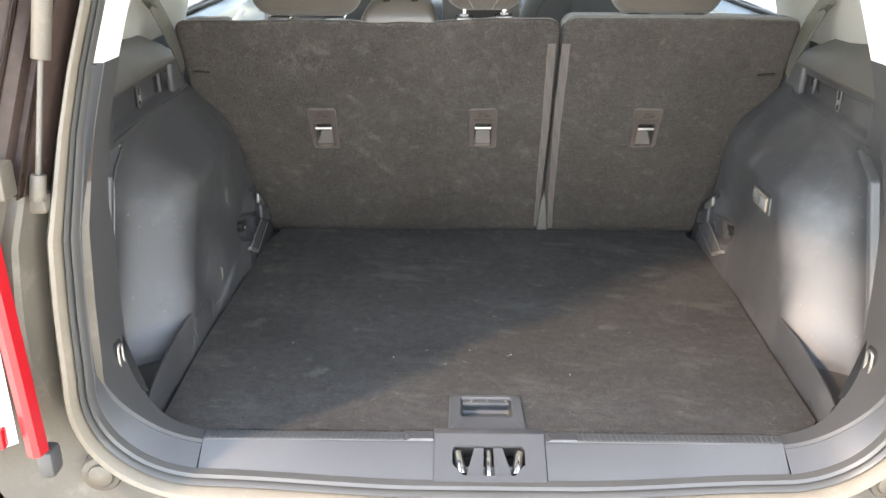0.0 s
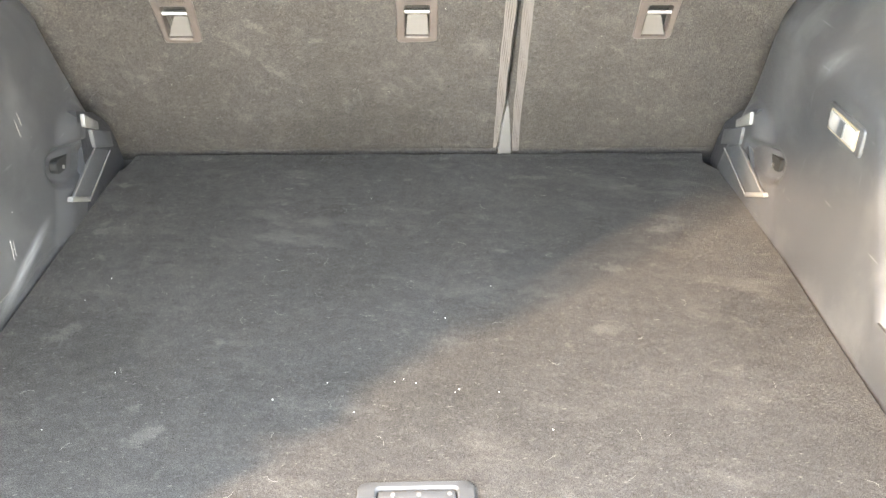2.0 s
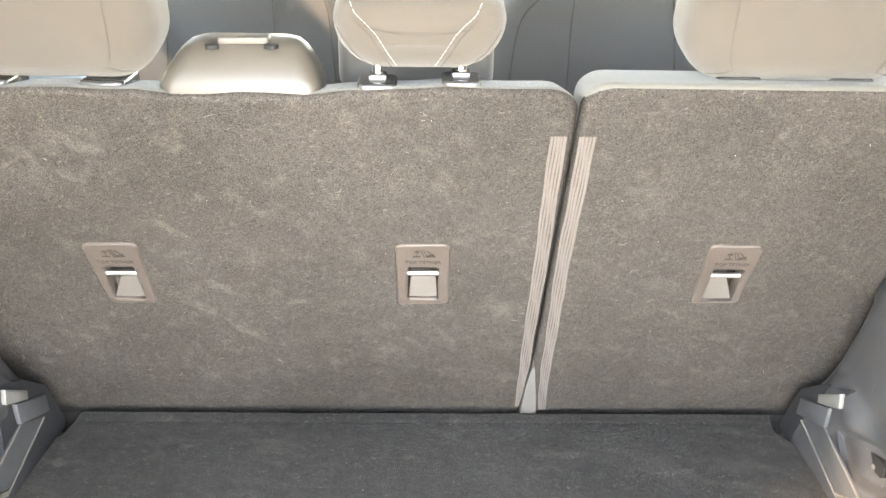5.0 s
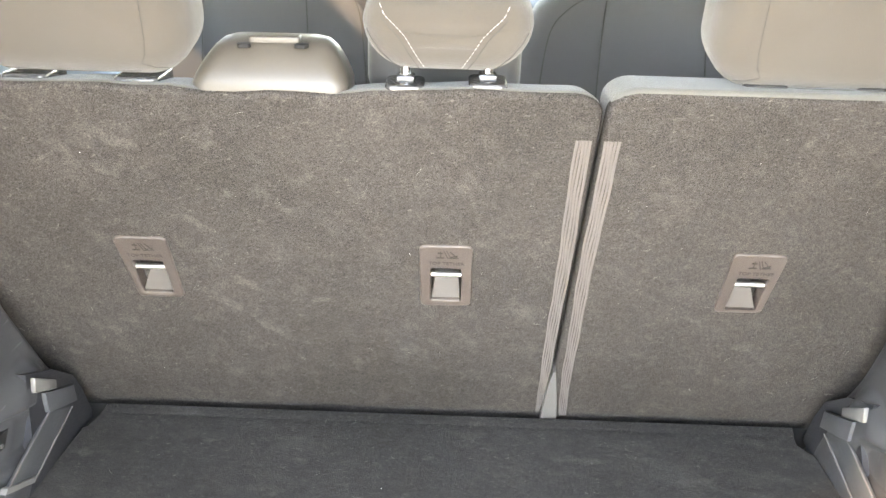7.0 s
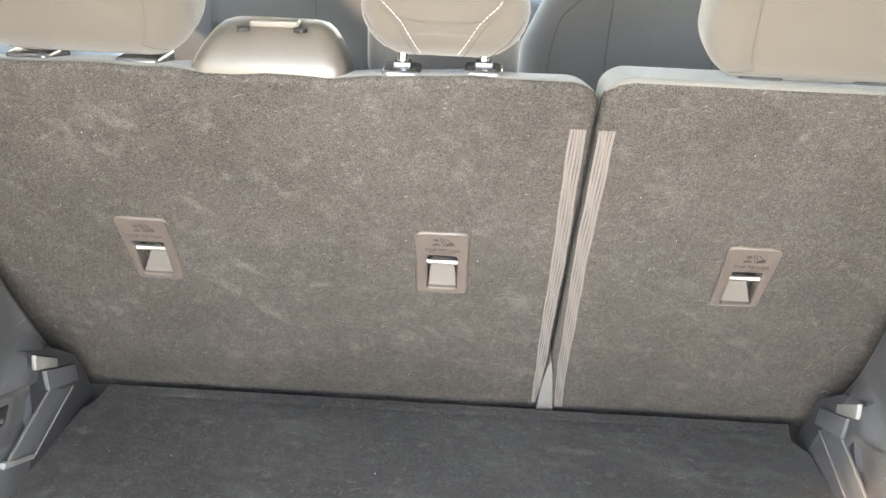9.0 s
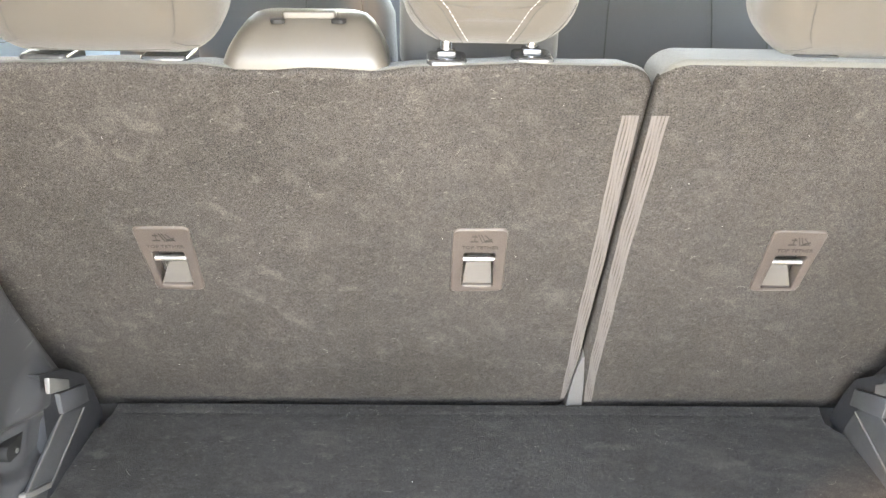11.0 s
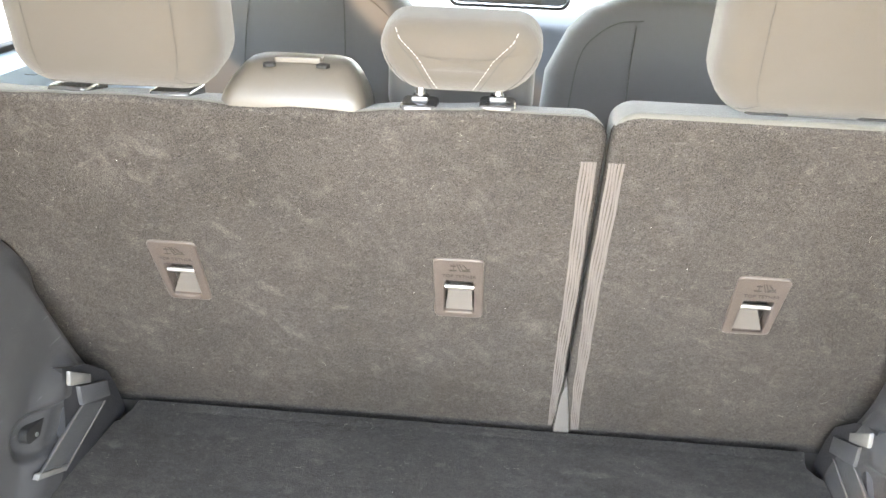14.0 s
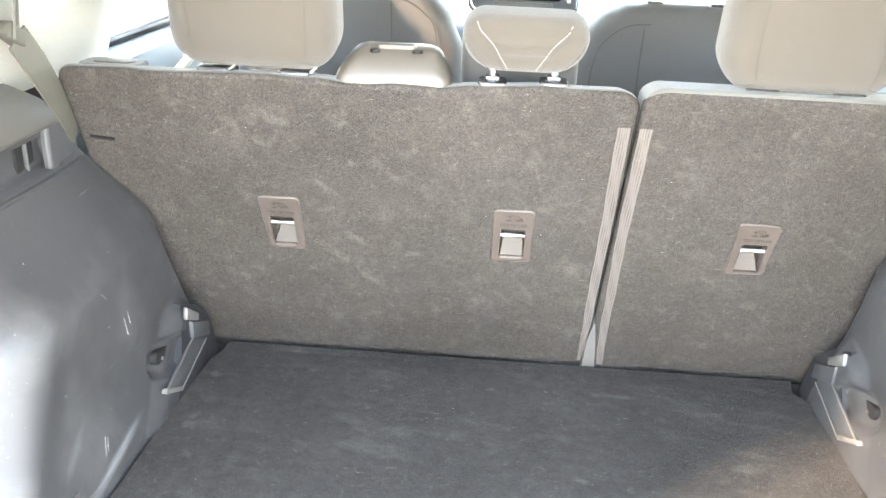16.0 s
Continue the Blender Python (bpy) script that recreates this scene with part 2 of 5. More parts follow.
COVER_PLASTIC = material("belt_cover_plastic", (0.064, 0.056, 0.047), 0.42, vary=0.16, grain=1600, blot=12, bump=0.08)
SEAT_CLOTH = material("grey_seat_cloth", (0.061, 0.051, 0.041), 0.85, vary=0.1, grain=1200, blot=9, bump=0.3, sheen=0.2, spec=0.2)
SEAT_SIDE = material("pale_seat_edge_cloth", (0.080, 0.077, 0.067), 0.75, vary=0.1, grain=1200, blot=9, bump=0.3, sheen=0.2, spec=0.3)
DARK_CLOTH = material("dark_seat_cloth", (0.058, 0.054, 0.051), 0.7, vary=0.15, grain=1000, blot=7, bump=0.25, sheen=0.2)
SEAM_THREAD = material("dark_seam", (0.045, 0.042, 0.038), 0.9, vary=0.1, bump=0)
WRITING = material("dark_moulded_writing", (0.030, 0.025, 0.022), 0.6, vary=0.1, bump=0)
STITCH_THREAD = material("white_thread", (0.40, 0.39, 0.37), 0.8, vary=0.05, bump=0)
CHROME = material("polished_steel", (0.75, 0.75, 0.75), 0.14, 1.0, vary=0.04, bump=0)
STEEL_BAR = material("bare_steel_bar", (0.55, 0.53, 0.50), 0.42, 1.0, vary=0.06, bump=0.02)
RUBBER = material("seal_rubber", (0.055, 0.053, 0.05), 0.42, vary=0.15, grain=500, blot=6, bump=0.1)
LIP_RUBBER = material("dusty_seal_lip", (0.145, 0.122, 0.094), 0.5, vary=0.15, grain=400, blot=6, bump=0.1, dust=0.3, dust_colour=(0.26, 0.23, 0.18))
RIB_STRIP = material("ribbed_grey_webbing", (0.104, 0.089, 0.081), 0.8, vary=0.15, grain=900, blot=30, bump=0.2)
PAINT = material("dark_bronze_paint", (0.040, 0.026, 0.022), 0.45, 0.0, vary=0.3, grain=90, blot=5, bump=0.06, coat=0.0, spec=0.2, dust=0.18,
                 dust_colour=(0.22, 0.19, 0.16), dust_scale=60, dust_at=0.58)
PAINT_GLOSS = material("wet_bronze_paint", (0.022, 0.014, 0.011), 0.10, vary=0.2, grain=300, blot=20, bump=0.03, coat=0.8, spec=0.6)
BODY_PLASTIC = material("dusty_grey_body_plastic", (0.082, 0.070, 0.056), 0.5, vary=0.2, grain=500, blot=9, bump=0.15, dust=0.3,
                        dust_colour=(0.24, 0.21, 0.17))
WHITE_TRIM = material("ivory_pillar_trim", (0.68, 0.67, 0.635), 0.55, vary=0.04, grain=900, blot=5, bump=0.08)
HEADLINER = material("ivory_headlining", (0.70, 0.68, 0.63), 0.9, vary=0.05, grain=900, blot=5, bump=0.1)
DOOR_TRIM = material("pale_grey_door_trim", (0.25, 0.32, 0.37), 0.4, vary=0.05, grain=1200, blot=5, bump=0.08)
DASH = material("mid_grey_dash_plastic", (0.060, 0.063, 0.066), 0.5, vary=0.06, grain=1200, blot=5, bump=0.08)
BELT = material("brown_grey_belt_webbing", (0.075, 0.072, 0.060), 0.6, vary=0.15, grain=800, blot=20, bump=0.3)
RED_LENS = material("red_lamp_lens", (0.29, 0.005, 0.009), 0.3, vary=0.06, bump=0, coat=0.3)
CLEAR_LENS = material("clear_lamp_lens", (0.75, 0.72, 0.70), 0.12, vary=0.06, bump=0, coat=1.0)
LAMP_LENS = material("milky_lamp_lens", (0.26, 0.25, 0.235), 0.2, vary=0.08, grain=400, bump=0.1, coat=0.5)
BRASS = material("pale_gilt_rim", (0.30, 0.24, 0.16), 0.35, 0.4, vary=0.05, bump=0)
# near-black parts; inside openings this colour stands in for deep shade
BLACK = material("near_black_and_shade", (0.004, 0.004, 0.004), 0.8, vary=0.05, bump=0)
SCREEN = material("dark_screen_glass", (0.012, 0.013, 0.015), 0.08, vary=0.03, bump=0, coat=0.6)
TYRE = material("tyre_rubber", (0.02, 0.02, 0.02), 0.8, vary=0.2, grain=300, bump=0.2)
ALLOY = material("silver_alloy", (0.45, 0.45, 0.46), 0.3, 0.9, vary=0.06, bump=0.02)
CRUMB = material("pale_crumb", (0.7, 0.68, 0.63), 0.8, vary=0.2, bump=0)
LINT = material("pale_lint", (0.24, 0.225, 0.205), 0.9, vary=0.2, bump=0)
GROUND = material("dusty_concrete", (0.68, 0.57, 0.435), 0.9, vary=0.2, grain=60, blot=0.6, bump=0.4, dust=0.3, dust_colour=(0.72, 0.66, 0.57), dust_scale=2)


def glass_material(name, tint):
    m = bpy.data.materials.new(name)
    m.use_nodes = True
    n, l = m.node_tree.nodes, m.node_tree.links
    n.remove(n["Principled BSDF"])
    clear, gloss, blend = n.new("ShaderNodeBsdfTransparent"), n.new("ShaderNodeBsdfGlossy"), n.new("ShaderNodeMixShader")
    clear.inputs[0].default_value = (*tint, 1)
    gloss.inputs["Roughness"].default_value = 0.02
    blend.inputs[0].default_value = 0.06
    l.new(clear.outputs[0], blend.inputs[1])
    l.new(gloss.outputs[0], blend.inputs[2])
    l.new(blend.outputs[0], n["Material Output"].inputs[0])
    return m


GLASS = glass_material("window_glass", (0.80, 0.83, 0.83))
DARK_GLASS = glass_material("dark_tinted_glass", (0.36, 0.37, 0.37))


# ---------------------------------------------------------------- mesh helpers
def finish(me, mat, angle=32):
    me.materials.append(mat)
    for p in me.polygons:
        p.use_smooth = True
    me.set_sharp_from_angle(angle=radians(angle))


def part(name, bm, mat, parent=None, label="", angle=32, keep=False):
    """Links a bmesh as one mesh object, under a thing or a part."""
    if not keep:
        bmesh.ops.recalc_face_normals(bm, faces=bm.faces)
    me = bpy.data.meshes.new(name)
    bm.to_mesh(me)
    bm.free()
    finish(me, mat, angle)
    ob = new(name, me)
    if parent is not None:
        ob.parent = parent
    if label:
        tagged(ob, label)
    return ob


def thing(name, label, category, group="", kind="", at=(0, 0, 0)):
    ob = new(name)
    ob.empty_display_size = 0.05
    ob.location = at
    return tagged(ob, label, category, group, kind)


def join(*bms):
    out = bms[0]
    for b in bms[1:]:
        me = bpy.data.meshes.new("tmp")
        b.to_mesh(me)
        b.free()
        out.from_mesh(me)
        bpy.data.meshes.remove(me)
    return out


def box(x0, x1, y0, y1, z0, z1, r=0.0, seg=2, m=None):
    bm = bmesh.new()
    bmesh.ops.create_cube(bm, size=1)
    bmesh.ops.scale(bm, vec=(abs(x1 - x0), abs(y1 - y0), abs(z1 - z0)), verts=bm.verts)
    bmesh.ops.translate(bm, vec=((x0 + x1) / 2, (y0 + y1) / 2, (z0 + z1) / 2), verts=bm.verts)
    if r > 0:
        bmesh.ops.bevel(bm, geom=bm.edges[:], offset=r, segments=seg, profile=0.5, affect="EDGES")
    if m is not None:
        bm.transform(m)
    return bm


def cyl(p, q, r, n=16, r2=None, bevel=0.0):
    p, q = Vector(p), Vector(q)
    bm = bmesh.new()
    bmesh.ops.create_cone(bm, cap_ends=True, segments=n, radius1=r, radius2=r if r2 is None else r2, depth=(q - p).length)
    if bevel:
        bmesh.ops.bevel(bm, geom=[e for e in bm.edges if len(e.link_faces) == 2 and any(len(f.verts) > 4 for f in e.link_faces)],
                        offset=bevel, segments=2, profile=0.5, affect="EDGES")
    bm.transform(Matrix.Translation((p + q) / 2) @ (q - p).to_track_quat("Z", "Y").to_matrix().to_4x4())
    return bm


def loft(rings, cap0=True, cap1=True, closed=True):
    """Skins rings of equally many points."""
    bm = bmesh.new()
    vs = [[bm.verts.new(p) for p in ring] for ring in rings]
    n = len(rings[0])
    for a, b in zip(vs, vs[1:]):
        for i in range(n if closed else n - 1):
            j = (i + 1) % n
            bm.faces.new((a[i], a[j], b[j], b[i]))
    if cap0:
        bm.faces.new(vs[0])
    if cap1:
        bm.faces.new(vs[-1])
    return bm


def rrect(x0, y0, x1, y1, r, n=6):
    """A rounded rectangle; r is one radius or four (from the lower left, counter-clockwise)."""
    rs = [r] * 4 if isinstance(r, (int, float)) else r
    out = []
    for (cx, cy, sx, sy, a), q in zip(((x0, y0, 1, 1, 180), (x1, y0, -1, 1, 270), (x1, y1, -1, -1, 0), (x0, y1, 1, -1, 90)), rs):
        q = max(q, 0.0005)
        for i in range(n + 1):
            t = radians(a + 90 * i / n)
            out.append((cx + sx * q + q * math.cos(t), cy + sy * q + q * math.sin(t)))
    return out


def pillow(x0, y0, x1, y1, r, depth, edge, m, n=6, steps=5, back=True, bulge=0.0):
    """A slab with its outline in the local xy plane, 0 to depth along z, with rounded rims of radius edge."""
    rings = []
    prof = [(edge * (1 - math.sin(radians(90 * i / steps))), edge * (1 - math.cos(radians(90 * i / steps)))) for i in range(steps + 1)]
    if back:
        rings += [(ins, h) for ins, h in prof]
    else:
        rings += [(0.0, 0.0)]
    rings += [(ins, depth - h) for ins, h in reversed(prof)]
    rs = [r] * 4 if isinstance(r, (int, float)) else r
    out = []
    for ins, h in rings:
        out.append([m @ Vector((x, y, h)) for x, y in rrect(x0 + ins, y0 + ins, x1 - ins, y1 - ins, [max(q - ins, 0.002) for q in rs], n)])
    bm = loft(out, cap0=True, cap1=not bulge)
    if bulge:
        ring = out[-1]
        c = sum(ring, Vector()) / len(ring)
        up = (m.to_3x3() @ Vector((0, 0, 1))).normalized()
        rows = [ring]
        for k in (0.75, 0.5, 0.25, 0.06):
            rows.append([c + (p - c) * k + up * bulge * (1 - k * k) for p in ring])
        extra = loft(rows, cap0=False, cap1=True)
        bm = join(bm, extra)
        bmesh.ops.remove_doubles(bm, verts=bm.verts, dist=1e-5)
    return bm


def tube(points, r, n=6, closed=False):
    pts = [Vector(p) for p in points]
    rings = []
    for i, p in enumerate(pts):
        a, b = pts[max(i - 1, 0)], pts[min(i + 1, len(pts) - 1)]
        if closed:
            a, b = pts[i - 1], pts[(i + 1) % len(pts)]
        d = (b - a).normalized()
        u = d.cross(Vector((0.3, 0.2, 1)) if abs(d.z) < 0.9 else Vector((1, 0.2, 0))).normalized()
        v = d.cross(u)
        rings.append([p + r * (math.cos(2 * math.pi * k / n) * u + math.sin(2 * math.pi * k / n) * v) for k in range(n)])
    if closed:
        rings.append(rings[0])
        bm = loft(rings, False, False)
        bmesh.ops.remove_doubles(bm, verts=bm.verts, dist=1e-6)
        return bm
    return loft(rings)


def prism(poly, x0, x1, r=0.0):
    """A prism with its outline in yz, from x0 to x1."""
    bm = loft([[(x0, y, z) for y, z in poly], [(x1, y, z) for y, z in poly]])
    if r:
        bmesh.ops.bevel(bm, geom=bm.edges[:], offset=r, segments=2, profile=0.5, affect="EDGES")
    return bm


def smooth(t):
    t = min(1.0, max(0.0, t))
    return t * t * (3 - 2 * t)


def lerp(table, v):
    """Linear reading of a small table of pairs."""
    if v <= table[0][0]:
        return table[0][1]
    for (a, p), (b, q) in zip(table, table[1:]):
        if v <= b:
            return p + (q - p) * (v - a) / (b - a)
    return table[-1][1]


# ---------------------------------------------------------------- ground
ground_bm = bmesh.new()
bmesh.ops.create_grid(ground_bm, x_segments=40, y_segments=40, size=400)
tagged(part("ground", ground_bm, GROUND), "dusty pale concrete ground under the parked car", "ground", kind="structure")

# ---------------------------------------------------------------- car shell
FLOOR_Z = 0.70
LEAN = 0.49


def seat_y(z):
    return 1.905 - LEAN * (z - 0.70)


# opening of the tailgate: half outline, from the middle of the sill upwards
def opening_path():
    pts = [(0.02 * i, 0.70) for i in range(22)]
    pts += [(0.43 + 0.148 * math.sin(radians(a)), 0.848 - 0.148 * math.cos(radians(a))) for a in range(6, 91, 6)]
    pts += [(0.577, 0.90), (0.575, 0.95), (0.571, 1.0), (0.563, 1.06), (0.550, 1.12), (0.537, 1.19), (0.523, 1.27)]
    pts += [(0.505, 1.35), (0.485, 1.43), (0.462, 1.50), (0.43, 1.56), (0.38, 1.60), (0.30, 1.62), (0.20, 1.625), (0.10, 1.628), (0, 1.63)]
    return pts


HALF = opening_path()
RING = [(-x, z) for x, z in reversed(HALF[1:-1])]
RING = HALF + RING      # closed loop: right half up, then left half down


def sway(x, z):
    """How far the upper frame stands off to the left side."""
    return -(0.013 if x < 0 else 0.004) * smooth((z - 0.98) / 0.22) * smooth(abs(x) / 0.3)


RING = [(x + sway(x, z), z) for x, z in RING]


def out_normal(i, loop):
    (x0, z0), (x1, z1) = loop[i - 1], loop[(i + 1) % len(loop)]
    d = Vector((x1 - x0, z1 - z0)).normalized()
    return Vector((d.y, -d.x))


def gate_y(z):
    return max(0.0, z - 1.05) * 0.34 + max(0.0, z - 1.35) * 0.5


def swept(profile, pick=lambda x, z: True, shift=False):
    """Sweeps (outward, y) pairs round the tailgate opening, where pick allows."""
    bm = bmesh.new()
    rows = []
    for i, (x, z) in enumerate(RING):
        if not pick(x, z):
            rows.append(None)
            continue
        nrm = out_normal(i, RING)
        prof = profile(x, z) if callable(profile) else profile
        up = smooth((z - 0.71) / 0.16)
        bow = 0.022 * smooth((abs(x) - 0.1) / 0.35) * (1 - up)
        if shift:
            high = smooth((z - 1.0) / 0.25)
            prof = [((o - 0.022) * (1 - 0.2 * up - 0.25 * high) + 0.022 - 0.032 * up + 0.011 * high, y + bow) for o, y in prof]
        rows.append([bm.verts.new((x + nrm.x * o, y + gate_y(z) * (1 - 0.45 * smooth((o - 0.070) / 0.05)), z + nrm.y * o)) for o, y in prof])
    k = len(RING)
    for i in range(k):
        a, b = rows[i], rows[(i + 1) % k]
        if a and b:
            for j in range(len(a) - 1):
                bm.faces.new((a[j], a[j + 1], b[j + 1], b[j]))
    return bm


car = thing("car", "parked dark bronze car with its tailgate open on pale ground", "car")

# painted surround of the opening and the rear corners
def surround(x, z):
    low = 1 - smooth((z - 0.78) / 0.14)
    high = [(0.020, 0.93), (0.052, 0.905), (0.060, 0.912), (0.074, 0.910), (0.086, 0.872), (0.092, 0.842), (0.100, 0.836), (0.120, 0.838), (0.128, 0.822), (0.16, 0.812), (0.215, 0.808)]
    flat = [0.93, 0.905, 0.912, 0.911, 0.906, 0.904, 0.902, 0.898, 0.894, 0.880, 0.855]
    return [(o, y + (f - y) * low) for (o, y), f in zip(high, flat)]


part("tailgate_surround", swept(surround, lambda x, z: z < 1.13, True), BODY_PLASTIC, car, "dusty dark grey frame round the lower opening")
part("rain_gutter", swept(surround, lambda x, z: z > 1.115, True), PAINT, car, "glossy dark bronze rain gutter")

for s in (-1, 1):
    seam = swept(lambda x, z: [(0.094, 0.842), (0.0955, 0.830), (0.0985, 0.826), (0.1015, 0.829), (0.103, 0.838)], lambda x, z: z > 1.115 and s * x > 0.05, True)
    part("folded_seam", seam, PAINT_GLOSS, car, "glossy folded seam in the gutter")
    flange = swept(lambda x, z: [(0.150, 0.818), (0.152, 0.808), (0.156, 0.805), (0.160, 0.807), (0.162, 0.816)], lambda x, z: 1.10 < z < 1.40 and s * x > 0.05, True)
    part("flange", flange, PAINT_GLOSS, car, "glossy outer flange of the gutter")
    for x, y, z in ((0.628, 0.872, 1.150), (0.634, 0.880, 1.235)):
        part("bolt", cyl((s * x, y, z), (s * x, y - 0.012, z), 0.0055, 6, bevel=0.001), STEEL_BAR, car, "bare steel bolt head")
    # side of the body: outer skin and inner skin round the window openings
    ys = [0.78, 0.84, 1.00, 1.30, 1.60, 1.99, 2.45, 2.80, 2.90, 3.30, 3.75, 4.20, 4.70, 4.95]
    def outer_x(y, z):
        base = lerp([(0.25, 0.86), (0.55, 0.91), (0.95, 0.90), (1.10, 0.87), (1.20, 0.83), (1.45, 0.71), (1.62, 0.62)], z)
        return base - 0.10 * smooth((1.1 - y) / 0.35) - 0.10 * smooth((y - 4.3) / 0.7)
    def top_z(y):
        return lerp([(0.78, 0.70), (0.86, 1.30), (1.00, 1.62), (2.9, 1.62), (3.75, 1.08), (4.95, 0.95)], y)
    zs = [0.28, 0.45, 0.62, 0.80, 0.95, 1.08, 1.187, 1.355, 1.46, 1.58]
    bm = bmesh.new()
    grid = {}
    def vert(i, j):
        if (i, j) not in grid:
            y = ys[i]
            z = min(zs[j], top_z(y) - 0.004 * (len(zs) - j))
            grid[i, j] = bm.verts.new((s * outer_x(y, z), y, z))
        return grid[i, j]
    for i in range(len(ys) - 1):
        for j in range(len(zs) - 1):
            ym, zm = (ys[i] + ys[i + 1]) / 2, (zs[j] + zs[j + 1]) / 2
            if zm > max(top_z(ys[i]), top_z(ys[i + 1])):
                continue
            if 1.187 < zm < 1.355 and (1.99 < ym < 2.80 or 2.90 < ym < 3.30):
                continue
            bm.faces.new((vert(i, j), vert(i + 1, j), vert(i + 1, j + 1), vert(i, j + 1)))
    side = part("body_side", bm, PAINT, car, "dark bronze painted body side")
    md = side.modifiers.new("thickness", "SOLIDIFY")
    md.thickness, md.offset = 0.012, -1
    # inner trim of the rear quarter above the ledge
    bm = bmesh.new()
    rows = []
    for z in (1.19, 1.30, 1.40, 1.50, 1.60):
        x = lerp([(1.19, 0.716), (1.225, 0.708), (1.40, 0.655), (1.60, 0.585)], z)
        rows.append([bm.verts.new((s * x, y, z)) for y in (1.03, 1.2, 1.4, 1.6, 1.8, 1.985)])
    for a, b in zip(rows, rows[1:]):
        for i in range(5):
            bm.faces.new((a[i], a[i + 1], b[i + 1], b[i]))
    bmesh.ops.solidify(bm, geom=bm.faces[:], thickness=0.006)
    tagged(part("pillar_trim", bm, WHITE_TRIM), "smooth ivory plastic trim of the rear quarter pillar", "pillar trim", kind="structure")
    # tinted side glass
    for y0, y1 in ((1.99, 2.80), (2.90, 3.30)):
        part("side_window", loft([[(s * (outer_x(2.4, z) - dx - 0.012), y, z) for y, z in ((y0, 1.192), (y1, 1.192), (y1, 1.350), (y0, 1.350))] for dx in (0.0, 0.004)]), GLASS, car, "tinted side window")
    # wheels
    for y in (1.45, 4.15):
        wheel = part("wheel", cyl((s * 0.70, y, 0.34), (s * 0.895, y, 0.34), 0.335, 40, bevel=0.03), TYRE, car, "black road tyre")
        part("rim", cyl((s * 0.80, y, 0.34), (s * 0.902, y, 0.34), 0.21, 32, bevel=0.01), ALLOY, wheel, "silver alloy rim")

roof_bm = box(-0.62, 0.62, 1.18, 2.95, 1.635, 1.675, 0.015)
part("roof", roof_bm, PAINT, car)
part("bonnet", box(-0.782, 0.782, 3.78, 4.90, 0.925, 0.965, 0.015), PAINT, car)
part("front_panel", box(-0.782, 0.782, 4.905, 4.965, 0.30, 0.93, 0.02), PAINT, car)
part("rear_bumper", box(-0.79, 0.79, 0.70, 0.88, 0.30, 0.595, 0.03, 3), PAINT, car, "dark bumper below the tailgate sill")
part("underbody", box(-0.80, 0.80, 0.88, 4.85, 0.28, 0.32), TRIM_DARK, car)
part("windscreen", loft([[(-0.60, 2.96, 1.60 + h), (0.60, 2.96, 1.60 + h), (0.72, 3.77, 1.03 + h), (-0.72, 3.77, 1.03 + h)] for h in (0.0, 0.005)]), GLASS, car, "tinted windscreen")
part("windscreen_frame", box(-0.60, 0.60, 2.92, 2.99, 1.58, 1.65, 0.01), PAINT, car)
ceil_bm = box(-0.60, 0.60, 1.16, 2.95, 1.61, 1.628)
tagged(part("ceiling", ceil_bm, HEADLINER), "ivory fabric headlining of the car", "headlining", kind="structure")
pan_bm = box(-0.72, 0.72, 1.93, 3.7, 0.40, 0.44)
tagged(part("floor", pan_bm, TRIM_DARK), "dark carpeted floor of the passenger cabin", "floor", kind="structure")
well_bm = box(-0.66, 0.66, 0.99, 1.96, 0.46, 0.50)
part("boot_well", well_bm, TRIM_DARK, car)
# raised tailgate
gate = Matrix.Translation((0, 1.15, 1.70)) @ Matrix.Rotation(radians(-21), 4, "X")
hole = rrect(-0.46, -0.58, 0.46, -0.10, 0.06)
rim = rrect(-0.58, -1.05, 0.58, 0.0, [0.12, 0.12, 0.04, 0.04])
lid = part("tailgate", loft([[gate @ Vector((x, y, h)) for x, y in loop] for loop, h in ((hole, 0.0), (rim, 0.0), (rim, 0.07), (hole, 0.07), (hole, 0.0))], False, False), TRIM_DARK, car, "raised tailgate with a window")
part("tailgate_glass", loft([[gate @ Vector((x, y, h)) for x, y in hole] for h in (0.045, 0.049)]), DARK_GLASS, lid, "dark tinted rear window")

